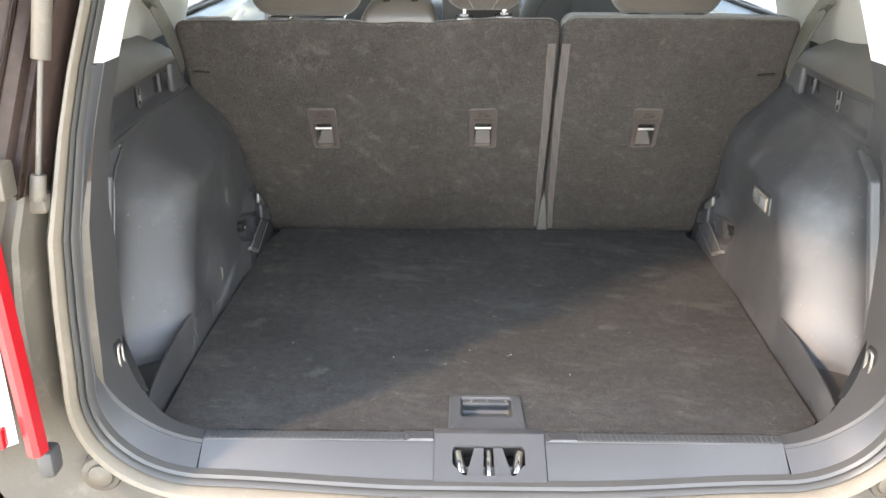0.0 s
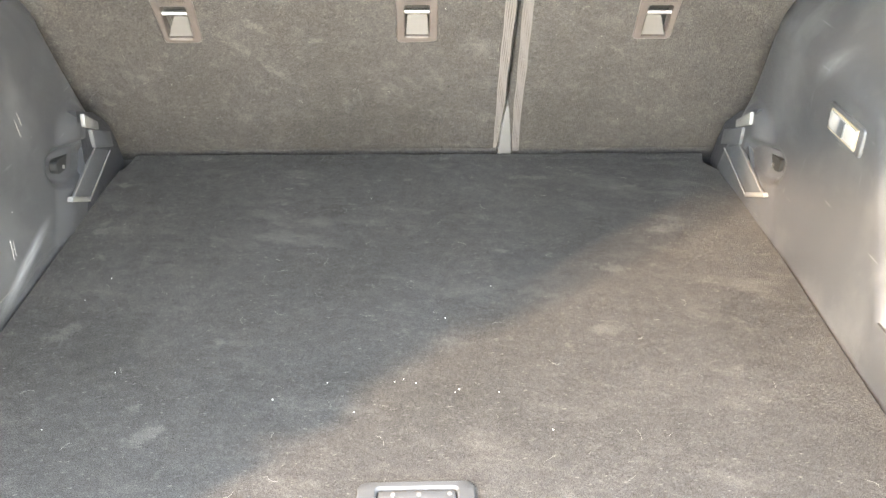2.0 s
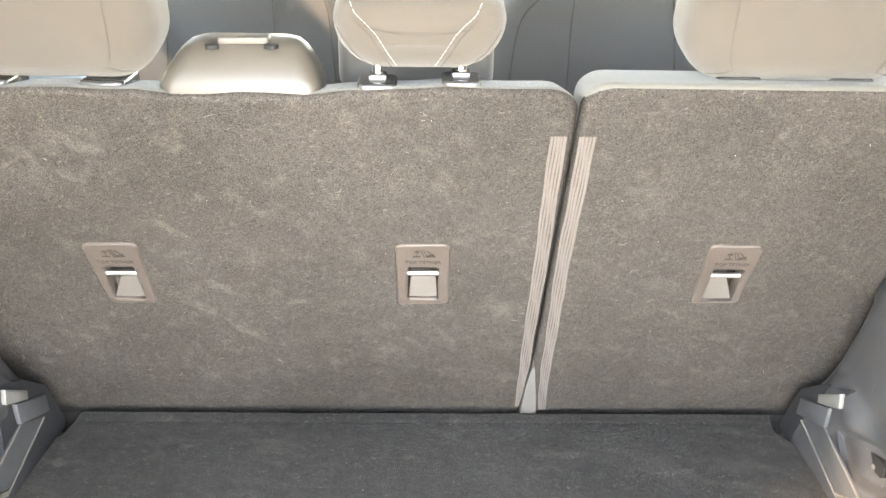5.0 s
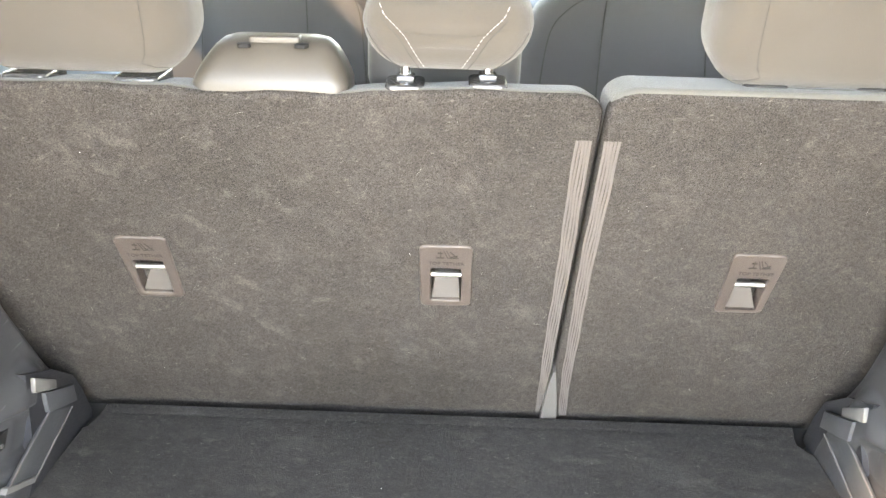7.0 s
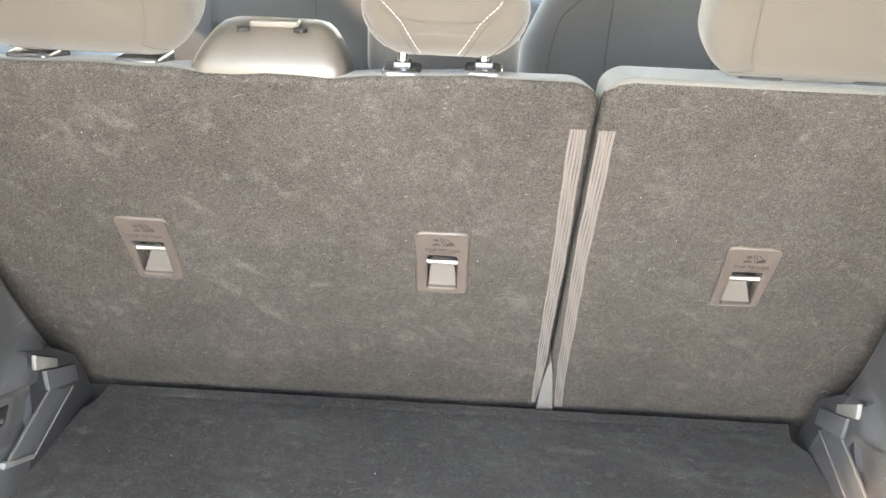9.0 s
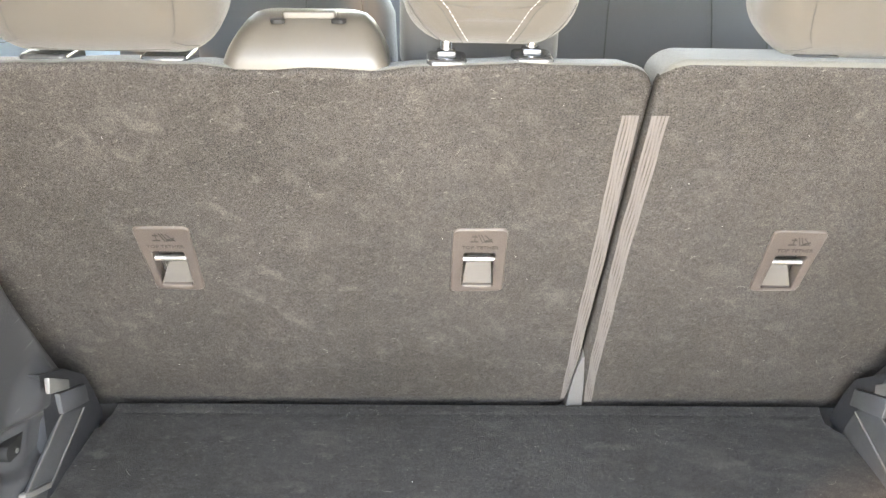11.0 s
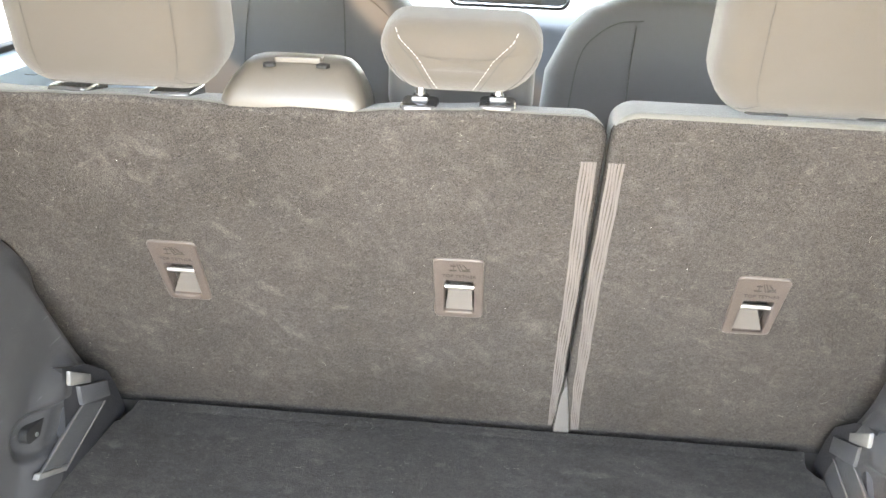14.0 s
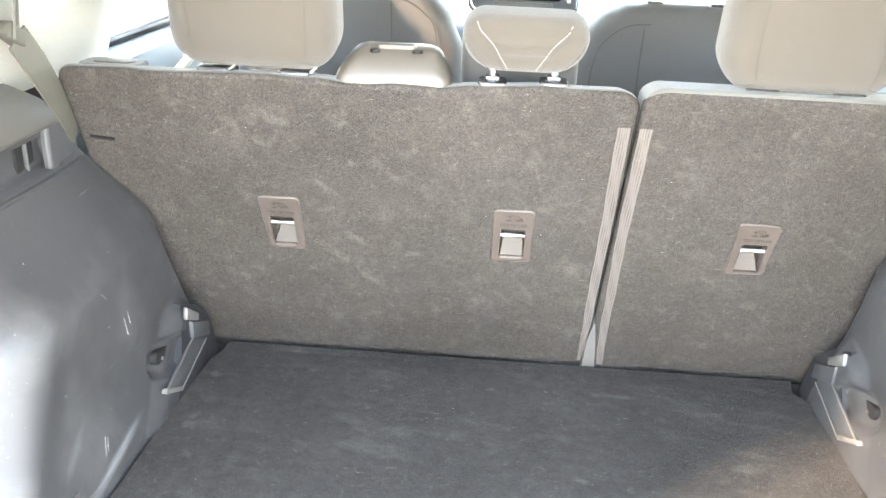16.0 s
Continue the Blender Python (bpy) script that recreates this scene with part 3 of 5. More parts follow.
for s in (-1, 1):
    # bump stop on the painted corner
    stop = part("bump_stop", cyl((s * 0.580, 0.893, 0.684), (s * 0.580, 0.915, 0.684), 0.029, 28, r2=0.031, bevel=0.004), BODY_PLASTIC, car)
    part("cap", cyl((s * 0.578, 0.886, 0.686), (s * 0.578, 0.895, 0.686), 0.019, 24, bevel=0.005), BODY_PLASTIC, stop, "round dusty rubber cap")
    # tail lamp
    lamp = part("tail_lamp", loft([[(s * 0.640, 0.806, z), (s * 0.652, 0.795, z), (s * 0.72, 0.797, z), (s * 0.79, 0.85, z), (s * 0.79, 0.90, z), (s * 0.665, 0.83, z)] for z in (1.125, 1.0, 0.80)]), CLEAR_LENS, car, "clear tail lamp with a red edge strip")
    part("red_strip", loft([[(s * x, 0.812, z), (s * (x + 0.004), 0.795, z), (s * (x + 0.012), 0.792, z), (s * (x + 0.022), 0.796, z), (s * (x + 0.024), 0.812, z)] for x, z in ((0.616, 1.125), (0.612, 1.0), (0.604, 0.785))]), RED_LENS, lamp)
    part("red_block", box(s * 0.648, s * 0.664, 0.784, 0.80, 0.802, 0.832, 0.003), RED_LENS, lamp)
    part("lamp_foot", box(s * 0.600, s * 0.624, 0.806, 0.84, 0.740, 0.783, 0.008), PILLAR_PLASTIC, lamp, "dusty grey foot of the lamp")
    part("lamp_tab", box(s * 0.600, s * 0.66, 0.815, 0.85, 1.135, 1.18, 0.004), BODY_PLASTIC, lamp, "dusty grey mounting tab")
    # gas strut
    strut = thing("gas_strut", "slim gas strut with a steel rod and grey sleeve", "gas strut", "pair of tailgate struts")
    foot, top = Vector((s * 0.585, 0.868, 1.134)), Vector((s * 0.505, 0.975, 1.80))
    way = top - foot
    part("rod", cyl(foot, foot + way * 0.33, 0.0038, 14), COVER_PLASTIC, strut, "pale steel rod")
    part("sleeve", cyl(foot + way * 0.238, top, 0.0118, 18, bevel=0.002), BODY_PLASTIC, strut, "grey-brown sleeve")
    part("ball_joint", join(cyl(foot - way * 0.02, foot + way * 0.03, 0.010, 14, bevel=0.002), box(s * 0.582, s * 0.625, 0.875, 0.905, 1.098, 1.124, 0.006)), BODY_PLASTIC, strut)

# rubber seal round the opening
seal = thing("weatherstrip", "ribbed grey rubber weatherstrip round the tailgate opening", "weatherstrip")
part("ribbed_bead", swept([(0.022, 0.900), (0.024, 0.888), (0.028, 0.884), (0.031, 0.888), (0.032, 0.895), (0.034, 0.884), (0.038, 0.879), (0.042, 0.884), (0.043, 0.893)], shift=True), RUBBER, seal)
part("outer_lip", swept([(0.043, 0.893), (0.044, 0.878), (0.050, 0.868), (0.057, 0.866), (0.063, 0.872), (0.066, 0.884), (0.064, 0.90)], shift=True), LIP_RUBBER, seal, "dusty beige outer lip")

# dark lower and ivory upper trim of the rear pillars
def pillar_front(z):
    """How far the pillar trim reaches into the boot; it narrows towards the top."""
    return 0.985 + 0.055 * smooth((z - 0.70) / 0.13) - 0.055 * smooth((z - 0.98) / 0.20)


def pillar_profile(x, z):
    front = pillar_front(z)
    back = 0.962 - 0.030 * smooth((z - 0.70) / 0.16)
    return [(0.012, front + 0.004), (0.0, front), (0.0, back), (0.003, back - 0.004)]


def chamfer_profile(x, z):
    back = 0.962 - 0.030 * smooth((z - 0.70) / 0.16)
    up = smooth((z - 0.71) / 0.16)
    drop = 0.024 - 0.032 * up + 0.011 * smooth((z - 1.0) / 0.25)
    bow = 0.022 * smooth((abs(x) - 0.1) / 0.35) * (1 - up)
    return [(0.002 - 0.004 * up, back - 0.003), (0.004 - 0.006 * up, back - 0.008), (drop - 0.003, 0.903 + bow), (drop, 0.897 + bow), (drop + 0.004, 0.894 + bow)]


def solid(bm, t=0.003):
    bmesh.ops.recalc_face_normals(bm, faces=bm.faces)
    bmesh.ops.solidify(bm, geom=bm.faces[:], thickness=-t)
    return bm


for s in (-1, 1):
    tagged(part("pillar_trim", solid(swept(pillar_profile, lambda x, z: s * x > 0.44 and z < 1.275)), PILLAR_PLASTIC), "matt black plastic trim on the lower rear pillar", "pillar trim", kind="structure")
    tagged(part("pillar_trim", solid(swept(lambda x, z: [(0.012, 0.990), (0.001, 0.985), (0.001, 0.930), (0.02, 0.90)], lambda x, z: s * x > 0.001 and z > 1.265)), WHITE_TRIM),
           "ivory plastic trim on the upper rear pillar", "pillar trim", kind="structure")
    tagged(part("pillar_trim", solid(swept(chamfer_profile, lambda x, z: s * x > 0.44 and z < 1.275)), SILL), "grey plastic edge of the rear pillar beside the seal", "pillar trim", kind="structure")
    # filler behind the pillar trim
    bm = bmesh.new()
    rows = []
    for z, x in ((0.76, 0.53), (0.87, 0.578), (1.0, 0.572), (1.12, 0.551), (1.27, 0.524), (1.43, 0.487), (1.56, 0.432)):
        y = pillar_front(z) - 0.003 + gate_y(z)
        rows.append([bm.verts.new((s * (x + 0.006) + sway(s, z), y, z)), bm.verts.new((s * 0.72, y + 0.01, z))])
    for a, b in zip(rows, rows[1:]):
        bm.faces.new((a[0], a[1], b[1], b[0]))
    bmesh.ops.solidify(bm, geom=bm.faces[:], thickness=0.004)
    tagged(part("pillar_trim", bm, TRIM_DARK), "dark inner flange of the rear pillar", "pillar trim", kind="structure")

# ---------------------------------------------------------------- sill trim with the lock
sill = thing("sill_trim", "grey plastic loading sill trim with ribbed strips", "sill trim")
slope = Matrix(((1, 0, 0, 0), (0, -0.924, 0.383, 0.962), (0, -0.383, -0.924, 0.703), (0, 0, 0, 1)))
prof_y = [(0.990, 0.690), (0.985, 0.701), (0.982, 0.703), (0.962, 0.7035), (0.958, 0.7015), (0.902, 0.678), (0.897, 0.674), (0.895, 0.660)]
def run(x0, x1, lift=0.0, steps=10):
    rings = []
    for k in range(steps + 1):
        x = x0 + (x1 - x0) * k / steps
        bow = 0.022 * smooth((abs(x) - 0.1) / 0.35)
        rings.append([(x, y + bow * min(1.0, max(0.0, (0.962 - y) / 0.06)), z + lift) for y, z in prof_y] + [(x, 0.95, 0.655), (x, 0.985, 0.655)])
    return loft(rings)
part("sill_cover", run(-0.4445, -0.089), SILL, sill)
part("sill_cover", run(0.081, 0.4445), SILL, sill)
for x0, x1 in ((-0.444, -0.132), (0.118, 0.444)):
    strip = part("ribbed_strip", box(x0, x1, 0.961, 0.984, 0.7030, 0.7055, 0.001), HANDLE_PLASTIC, sill, "black ribbed anti-slip strip")
    bits = []
    x = x0 + 0.006
    while x < x1 - 0.006:
        bits.append(box(x, x + 0.0035, 0.9635, 0.9815, 0.7050, 0.7064))
        x += 0.0085
    tagged(part("ribs", join(*bits), HANDLE_PLASTIC, strip), kind="stuff")
for x0, x1 in ((-0.135, -0.090), (0.082, 0.130)):
    part("bevel_step", loft([[(x0, 0.984, 0.7035), (x1, 0.984, 0.7035), (x1, 0.960, 0.7045), (x0, 0.960, 0.7045)],
                             [(x0, 0.984, 0.7070), (x1, 0.984, 0.7070), (x1, 0.962, 0.7080), (x0 + 0.01, 0.962, 0.7080)]]), TRIM, sill)
# lock plate with its opening
def radial(poly, a):
    best = 9.0
    d = Vector((math.cos(a), math.sin(a)))
    for (x0, y0), (x1, y1) in zip(poly, poly[1:] + poly[:1]):
        ex, ey = x1 - x0, y1 - y0
        den = d.x * ey - d.y * ex
        if abs(den) > 1e-9:
            t = (x0 * ey - y0 * ex) / den
            u = (x0 * d.y - y0 * d.x) / den
            if t > 0 and -1e-6 <= u <= 1 + 1e-6:
                best = min(best, t)
    return (d.x * best, d.y * best)
C = (-0.006, 0.036)
outer_poly = [(-0.0825, -0.049), (0.0855, -0.049), (0.0855, 0.034), (-0.0825, 0.034)]
inner_poly = [(-0.052, -0.026), (-0.049, -0.028), (0.049, -0.028), (0.052, -0.026), (0.055, -0.021), (0.055, 0.004), (0.040, 0.022), (0.036, 0.024), (-0.036, 0.024), (-0.040, 0.022), (-0.055, 0.004), (-0.055, -0.021)]
angs = sorted([2 * math.pi * k / 72 for k in range(72)] + [math.atan2(y, x) % (2 * math.pi) for x, y in outer_poly + inner_poly])
rings = []
for poly, h in ((outer_poly, 0.012), (outer_poly, -0.0020), (inner_poly, -0.0020), (inner_poly, 0.0035)):
    rings.append([slope @ Vector((C[0] + radial(poly, a)[0], C[1] + radial(poly, a)[1], h)) for a in angs])
lock = part("lock_plate", loft(rings, False, False), SILL, sill, "grey centre plate with an opening for the lock")
part("lock_cavity", loft([[slope @ Vector((C[0] + radial(inner_poly, a)[0], C[1] + radial(inner_poly, a)[1], h)) for a in angs] for h in (0.0034, 0.030)], False, True), BLACK, lock)
for side in (-1, 1):
    wedge = [(0.0075, 0.010), (0.0215, 0.010), (0.034, 0.0585), (0.0085, 0.0585)]
    part("lock_block", loft([[slope @ Vector((C[0] + side * x, y, h)) for x, y in wedge] for h in (0.0015, 0.026)]), SILL, lock)
    part("striker", cyl(slope @ Vector((C[0] + side * 0.0475, 0.014, 0.0085)), slope @ Vector((C[0] + side * 0.0405, 0.0535, 0.0085)), 0.0078, 16, bevel=0.0015), CHROME, lock, "bright steel striker")
part("striker", cyl(slope @ Vector((C[0], 0.012, 0.0075)), slope @ Vector((C[0], 0.0575, 0.0075)), 0.0048, 12, bevel=0.001), CHROME, lock, "bright steel striker")
part("rear_step", box(-0.0895, 0.0815, 0.9755, 0.9915, 0.690, 0.7075, 0.001), TRIM, sill)

# ---------------------------------------------------------------- load floor
load = thing("load_floor", "charcoal carpeted load floor board with dust and lint", "load floor")
HX0, HX1, HY0, HY1 = -0.049, 0.037, 1.030, 1.090
LEFT_EDGE = [(0.998, 0.500), (1.035, 0.528), (1.28, 0.530), (1.50, 0.522), (1.71, 0.516), (1.834, 0.509), (1.838, 0.503), (1.868, 0.497), (1.897, 0.496)]
RIGHT_EDGE = [(0.998, 0.500), (1.035, 0.522), (1.26, 0.526), (1.48, 0.533), (1.70, 0.535), (1.828, 0.531), (1.834, 0.525), (1.854, 0.514), (1.868, 0.516), (1.897, 0.523)]


def edge_x(y, s):
    return lerp(LEFT_EDGE if s < 0 else RIGHT_EDGE, y)


ysf = sorted({0.998, 1.012, HY0, HY1, 1.035, 1.2, 1.28, 1.35, 1.5, 1.65, 1.71, 1.8, 1.828, 1.834, 1.838, 1.854, 1.868, 1.871, 1.8735, 1.876, 1.879, 1.897})
cols = [-1.0, -0.75, -0.5, -0.25, HX0, HX1, 0.25, 0.5, 0.75, 1.0]
bm = bmesh.new()


def board_rows(h):
    out = []
    for y in ysf:
        # fold of the front flap
        dip = 0.0009 * max(0.0, 1 - abs(y - 1.8735) / 0.004) + 0.0006 * smooth((y - 1.878) / 0.022)
        out.append([bm.verts.new((c if c in (HX0, HX1) else c * edge_x(y, c), y, FLOOR_Z - dip - h)) for c in cols])
    return out


def in_cup(i, j):
    return ysf[i] >= HY0 - 1e-6 and ysf[i + 1] <= HY1 + 1e-6 and cols[j] == HX0


upper, lower = board_rows(0.0), board_rows(0.018)
for i in range(len(ysf) - 1):
    for j in range(len(cols) - 1):
        if not in_cup(i, j):
            bm.faces.new((upper[i][j], upper[i][j + 1], upper[i + 1][j + 1], upper[i + 1][j]))
            bm.faces.new((lower[i][j], lower[i + 1][j], lower[i + 1][j + 1], lower[i][j + 1]))
for j in range(len(cols) - 1):
    bm.faces.new((upper[0][j], lower[0][j], lower[0][j + 1], upper[0][j + 1]))
    bm.faces.new((upper[-1][j + 1], lower[-1][j + 1], lower[-1][j], upper[-1][j]))
for i in range(len(ysf) - 1):
    bm.faces.new((upper[i + 1][0], lower[i + 1][0], lower[i][0], upper[i][0]))
    bm.faces.new((upper[i][-1], lower[i][-1], lower[i + 1][-1], upper[i + 1][-1]))
carpet = part("carpet_board", bm, FLOOR_CARPET, load, keep=True)
grip_outer = lambda g, h: [(x + (-0.0065 + (0.002 if y > 1.05 else 0) * (1 if x < 0 else -1)), y, FLOOR_Z + h) for x, y in rrect(-0.0615 + g, 0.993 + g, 0.0615 - g, 1.098 - g, [0.006, 0.006, 0.012, 0.012])]
grip_inner = lambda g, h: [(x, y, FLOOR_Z + h) for x, y in rrect(HX0 + 0.002 + g, HY0 + 0.002 + g, HX1 - 0.002 - g, HY1 - 0.002 - g, 0.006)]
handle = part("handle", loft([grip_outer(0, 0.0005), grip_outer(0, 0.0025), grip_outer(0.002, 0.004), grip_inner(-0.002, 0.004), grip_inner(0, 0.002), grip_inner(0.001, -0.020), grip_inner(0.004, -0.024)], False, True),
              HANDLE_PLASTIC, load, "grey plastic recessed lift handle")
part("grip_lip", box(HX0 + 0.004, HX1 - 0.004, HY1 - 0.016, HY1 - 0.0035, FLOOR_Z - 0.004, FLOOR_Z + 0.0015, 0.0015), HANDLE_PLASTIC, handle)
for x in (-0.030, -0.004, 0.027):
    part("screw", cyl((x, HY1 - 0.009, FLOOR_Z + 0.001), (x, HY1 - 0.009, FLOOR_Z + 0.0028), 0.0024, 10), CLIP_PLASTIC, handle, "pale screw head")


# ---------------------------------------------------------------- side trim panels
def rear_edge(z):
    return 1.17 + 0.37 * (min(z, 1.03) - 0.777) + 1.6 * max(0.0, z - 1.03)


def lean_in(s, y):
    """How far the foot of the arch stands off on either side."""
    return lerp([(1.28, 0.002), (1.50, -0.002), (1.71, -0.008), (1.85, -0.012)] if s < 0 else [(1.14, 0.0), (1.26, 0.003), (1.48, 0.008), (1.68, 0.010), (1.83, 0.008)], y)


def bolt_y(s):
    return 1.688 if s < 0 else 1.682


def guide_x(s):
    return 0.510 if s < 0 else 0.530


def side_x(y, z, s=1):
    ztop = 1.070 + 0.075 * smooth((y - 1.28) / 0.4)
    fade = lerp([(1.40, 0.125), (1.52, 0.155), (1.68, 0.185)], y)
    bz = 1 - smooth((z - (ztop - fade)) / fade)
    by = smooth((y - rear_edge(z)) / lerp([(0.72, 0.105), (0.80, 0.135), (0.95, 0.165)], z))
    x = 0.650 - 0.104 * bz * by
    x -= 0.014 * smooth((0.86 - z) / 0.17) * by
    x += 0.014 * smooth((rear_edge(z) - y) / 0.008) * smooth((1.075 - z) / 0.01)
    # moulded pocket under the ledge
    low = 1.088 + 0.045 * (y - 1.30)
    inside = smooth((y - 1.30) / 0.012) * smooth((1.640 - y) / 0.012) * smooth((z - low) / 0.010) * smooth((1.152 - z) / 0.008)
    x += 0.016 * inside
    # the foot swells out to the corner guide
    swell = smooth((y - 1.562 - 0.85 * (z - 0.70)) / 0.070) * smooth((0.862 - z) / 0.035) * smooth((seat_y(z) - 0.045 - y) / 0.03)
    x += (guide_x(s) + 0.007 - lean_in(s, y) * smooth((1.0 - z) / 0.18) - x) * swell
    # long moulded dish round the bolt
    dy = y - bolt_y(s)
    d = (abs(dy / 0.072) ** 2.6 + abs((z - 0.783 + 0.16 * dy) / 0.034) ** 2.6) ** (1 / 2.6)
    x += 0.014 * smooth((1 - d) / 0.36)
    # the panel falls back where it meets the seat
    x += 0.030 * smooth((y - seat_y(z) + 0.046) / 0.046) * smooth((1.04 - z) / 0.12)
    return x + lean_in(s, y) * smooth((1.0 - z) / 0.18)


def side_panel(s):
    word = "with a small courtesy lamp" if s > 0 else "with a side bin"
    panel = thing("side_trim_panel", "scuffed black plastic boot side panel over the wheel arch, " + word, "side panel", "boot side panels")
    bm = bmesh.new()
    ny, nz = 230, 140
    grid = []
    for j in range(nz + 1):
        z = 0.655 + (1.166 - 0.655) * j / nz
        y1 = seat_y(z) - 0.006 - 0.020 * max(0.0, 1 - abs(z - 0.845) / 0.07)
        row = []
        for i in range(ny + 1):
            y = 1.045 + (y1 - 1.045) * i / ny
            row.append(bm.verts.new((s * side_x(y, z, s), y, z)))
        grid.append(row)
    for j in range(nz):
        for i in range(ny):
            bm.faces.new((grid[j][i], grid[j][i + 1], grid[j + 1][i + 1], grid[j + 1][i]))
    cover = part("arch_cover", bm, TRIM, panel, "black grained plastic with pale scuffs", angle=60)
    md = cover.modifiers.new("thickness", "SOLIDIFY")
    md.thickness, md.offset = 0.003, (1 if s < 0 else -1)
    # ledge above
    prof = [(0.650, 1.160), (0.640, 1.162), (0.636, 1.168), (0.640, 1.176), (0.668, 1.206), (0.695, 1.226), (0.712, 1.236), (0.715, 1.225), (0.66, 1.165)]
    rings = []
    for y in (1.045, 1.2, 1.35, 1.5, 1.6, 1.671):
        drop = 0.02 * smooth((y - 1.45) / 0.2)
        rings.append([(s * x, y - 0.45 * (z - 1.165), z - drop * (z - 1.165) / 0.07) for x, z in prof])
    part("ledge", loft(rings), LEDGE_PLASTIC, panel, "warm grey rounded ledge")
    # raised bead along the rear edge of the arch
    bead = []
    for k in range(30):
        z = 0.74 + (1.066 - 0.74) * k / 29
        y = rear_edge(z) + 0.004
        bead.append((s * (side_x(y + 0.006, z, s) - 0.0005), y, z))
    part("bead", tube(bead, 0.0035, 8), TRIM, panel)
    lower = []
    for k in range(24):
        y = 1.285 + (1.690 - 1.285) * k / 23
        z = 1.083 + 0.045 * (y - 1.30)
        lower.append((s * (side_x(y, z) - 0.0005), y, z))
    part("pocket_rim", tube(lower, 0.0035, 8), TRIM, panel)
    if s > 0:
        for k in range(5):
            for row in (0, 1):
                y, z = rear_edge(1.035 + 0.011 * k) - 0.012 - 0.011 * row, 1.032 + 0.011 * k
                part("stud", cyl((side_x(y, z, s) + 0.001, y, z), (side_x(y, z, s) - 0.0016, y, z), 0.0022, 8, 0.0012), HANDLE_PLASTIC, panel)
    else:
        # thin black block in place of a shaded slot
        part("slot_shade", box(s * 0.6615, s * 0.668, 1.2635, 1.2675, 1.010, 1.045, 0.001, m=Matrix.Translation((0, 1.265, 1.03)) @ Matrix.Rotation(radians(-40), 4, "X") @ Matrix.Translation((0, -1.265, -1.03))), BLACK, panel)
    # low rail beside the floor, and the bin behind it
    ex = edge_x(1.16, s)
    rail = [[(s * (ex + x), y, z - fall * (z > 0.71)) for x, z in ((0.005, 0.66), (0.0065, 0.70), (0.0075, 0.715), (0.0105, 0.752), (0.0120, 0.757), (0.0125, 0.761), (0.0145, 0.765), (0.0175, 0.765), (0.0195, 0.762), (0.0195, 0.66))]
            for y, fall in ((1.020, 0.028), (1.052, 0.018), (1.09, 0.010), (1.14, 0.004), (1.20, 0.0), (1.275, 0.0))]
    part("bin_rail", loft(rail), TRIM, panel)
    part("bin_floor", box(s * (ex + 0.023), s * 0.668, 1.045, 1.30, 0.700, 0.706), TRIM, panel)
    # skirt between floor board and arch
    part("skirt", loft([[(s * (edge_x(y, s) + x + push), y, z) for x, z in ((0.005, 0.66), (0.0055, 0.70), (0.009, 0.708), (0.021, 0.711), (0.021, 0.66))]
                        for y, push in ((1.26, 0), (1.35, 0), (1.45, 0), (1.55, 0), (1.64, 0.002), (1.70, 0.009))]), TRIM, panel)
    # parcel-shelf support, slots and bag hook
    part("shelf_support", (pillow(1.611, 1.088, 1.698, 1.173, [0.008, 0.030, 0.034, 0.010], 0.013, 0.009, Matrix(((0, 0, -s, s * 0.653), (1, 0, 0, 0), (0, 1, 0, 0), (0, 0, 0, 1))))), HANDLE_PLASTIC, panel, "satin grey shelf support")
    # no openings are cut: black blocks give the shade inside the slots
    for y in (1.573, 1.599):
        part("slot_shade", box(s * 0.6615, s * 0.6695, y - 0.0095, y + 0.0095, 1.110, 1.150, 0.001), BLACK, panel)
    for y in (1.586,):
        part("slot_rib", box(s * 0.657, s * 0.669, y - 0.0013, y + 0.0013, 1.106, 1.153, 0.0010), HANDLE_PLASTIC, panel)
    hook = part("bag_hook", tube([(s * 0.6600, y, z) for y, z in rrect(1.458, 1.106, 1.474, 1.146, 0.004, 3)], 0.0018, 6, closed=True), HANDLE_PLASTIC, panel, "grey bag hook in its frame")
    part("hook_plate", box(s * 0.6600, s * 0.6685, 1.459, 1.473, 1.107, 1.145, 0.001), BLACK, hook)
    part("hook_pin", box(s * 0.6565, s * 0.6640, 1.463, 1.469, 1.118, 1.128, 0.0015), CLIP_PLASTIC, hook)
    # raised black pad for the dish's shaded opening, steel disc on it for the glint
    by, bz = bolt_y(s) - 0.006, 0.787
    bx = side_x(by, bz, s)
    inward = Matrix(((0, 0, -s, s * (bx + 0.0092)), (1, 0, 0, by), (0, 1, 0, bz), (0, 0, 0, 1))) @ Matrix.Rotation(radians(-9), 4, "Z")
    bolt = part("hole_shade_pad", pillow(-0.031, -0.0105, 0.031, 0.0105, 0.009, 0.0112, 0.0008, inward, back=False), BLACK, panel, "black pad standing in for the shaded opening in a long moulded dish")
    part("hole_glint", cyl(inward @ Vector((-0.008, -0.004, 0.010)), inward @ Vector((-0.008, -0.004, 0.0128)), 0.0032, 6), STEEL_BAR, bolt)
    # corner guide: dark base, two worn blocks and a sloping tray
    gx = guide_x(s)
    face = [(1.880, 0.688), (1.700, 0.688), (1.664, 0.716), (1.722, 0.764), (1.750, 0.800), (1.732, 0.850), (1.786, 0.826), (1.842, 0.782), (1.862, 0.745), (1.880, 0.700)]
    sunk = [gx + (0.010 if 1 < k < 6 else 0.0045) for k in range(len(face))]
    base = loft([[(s * x, y, z) for x, (y, z) in zip(sunk, face)], [(s * (gx + 0.04), y, z) for y, z in face]])
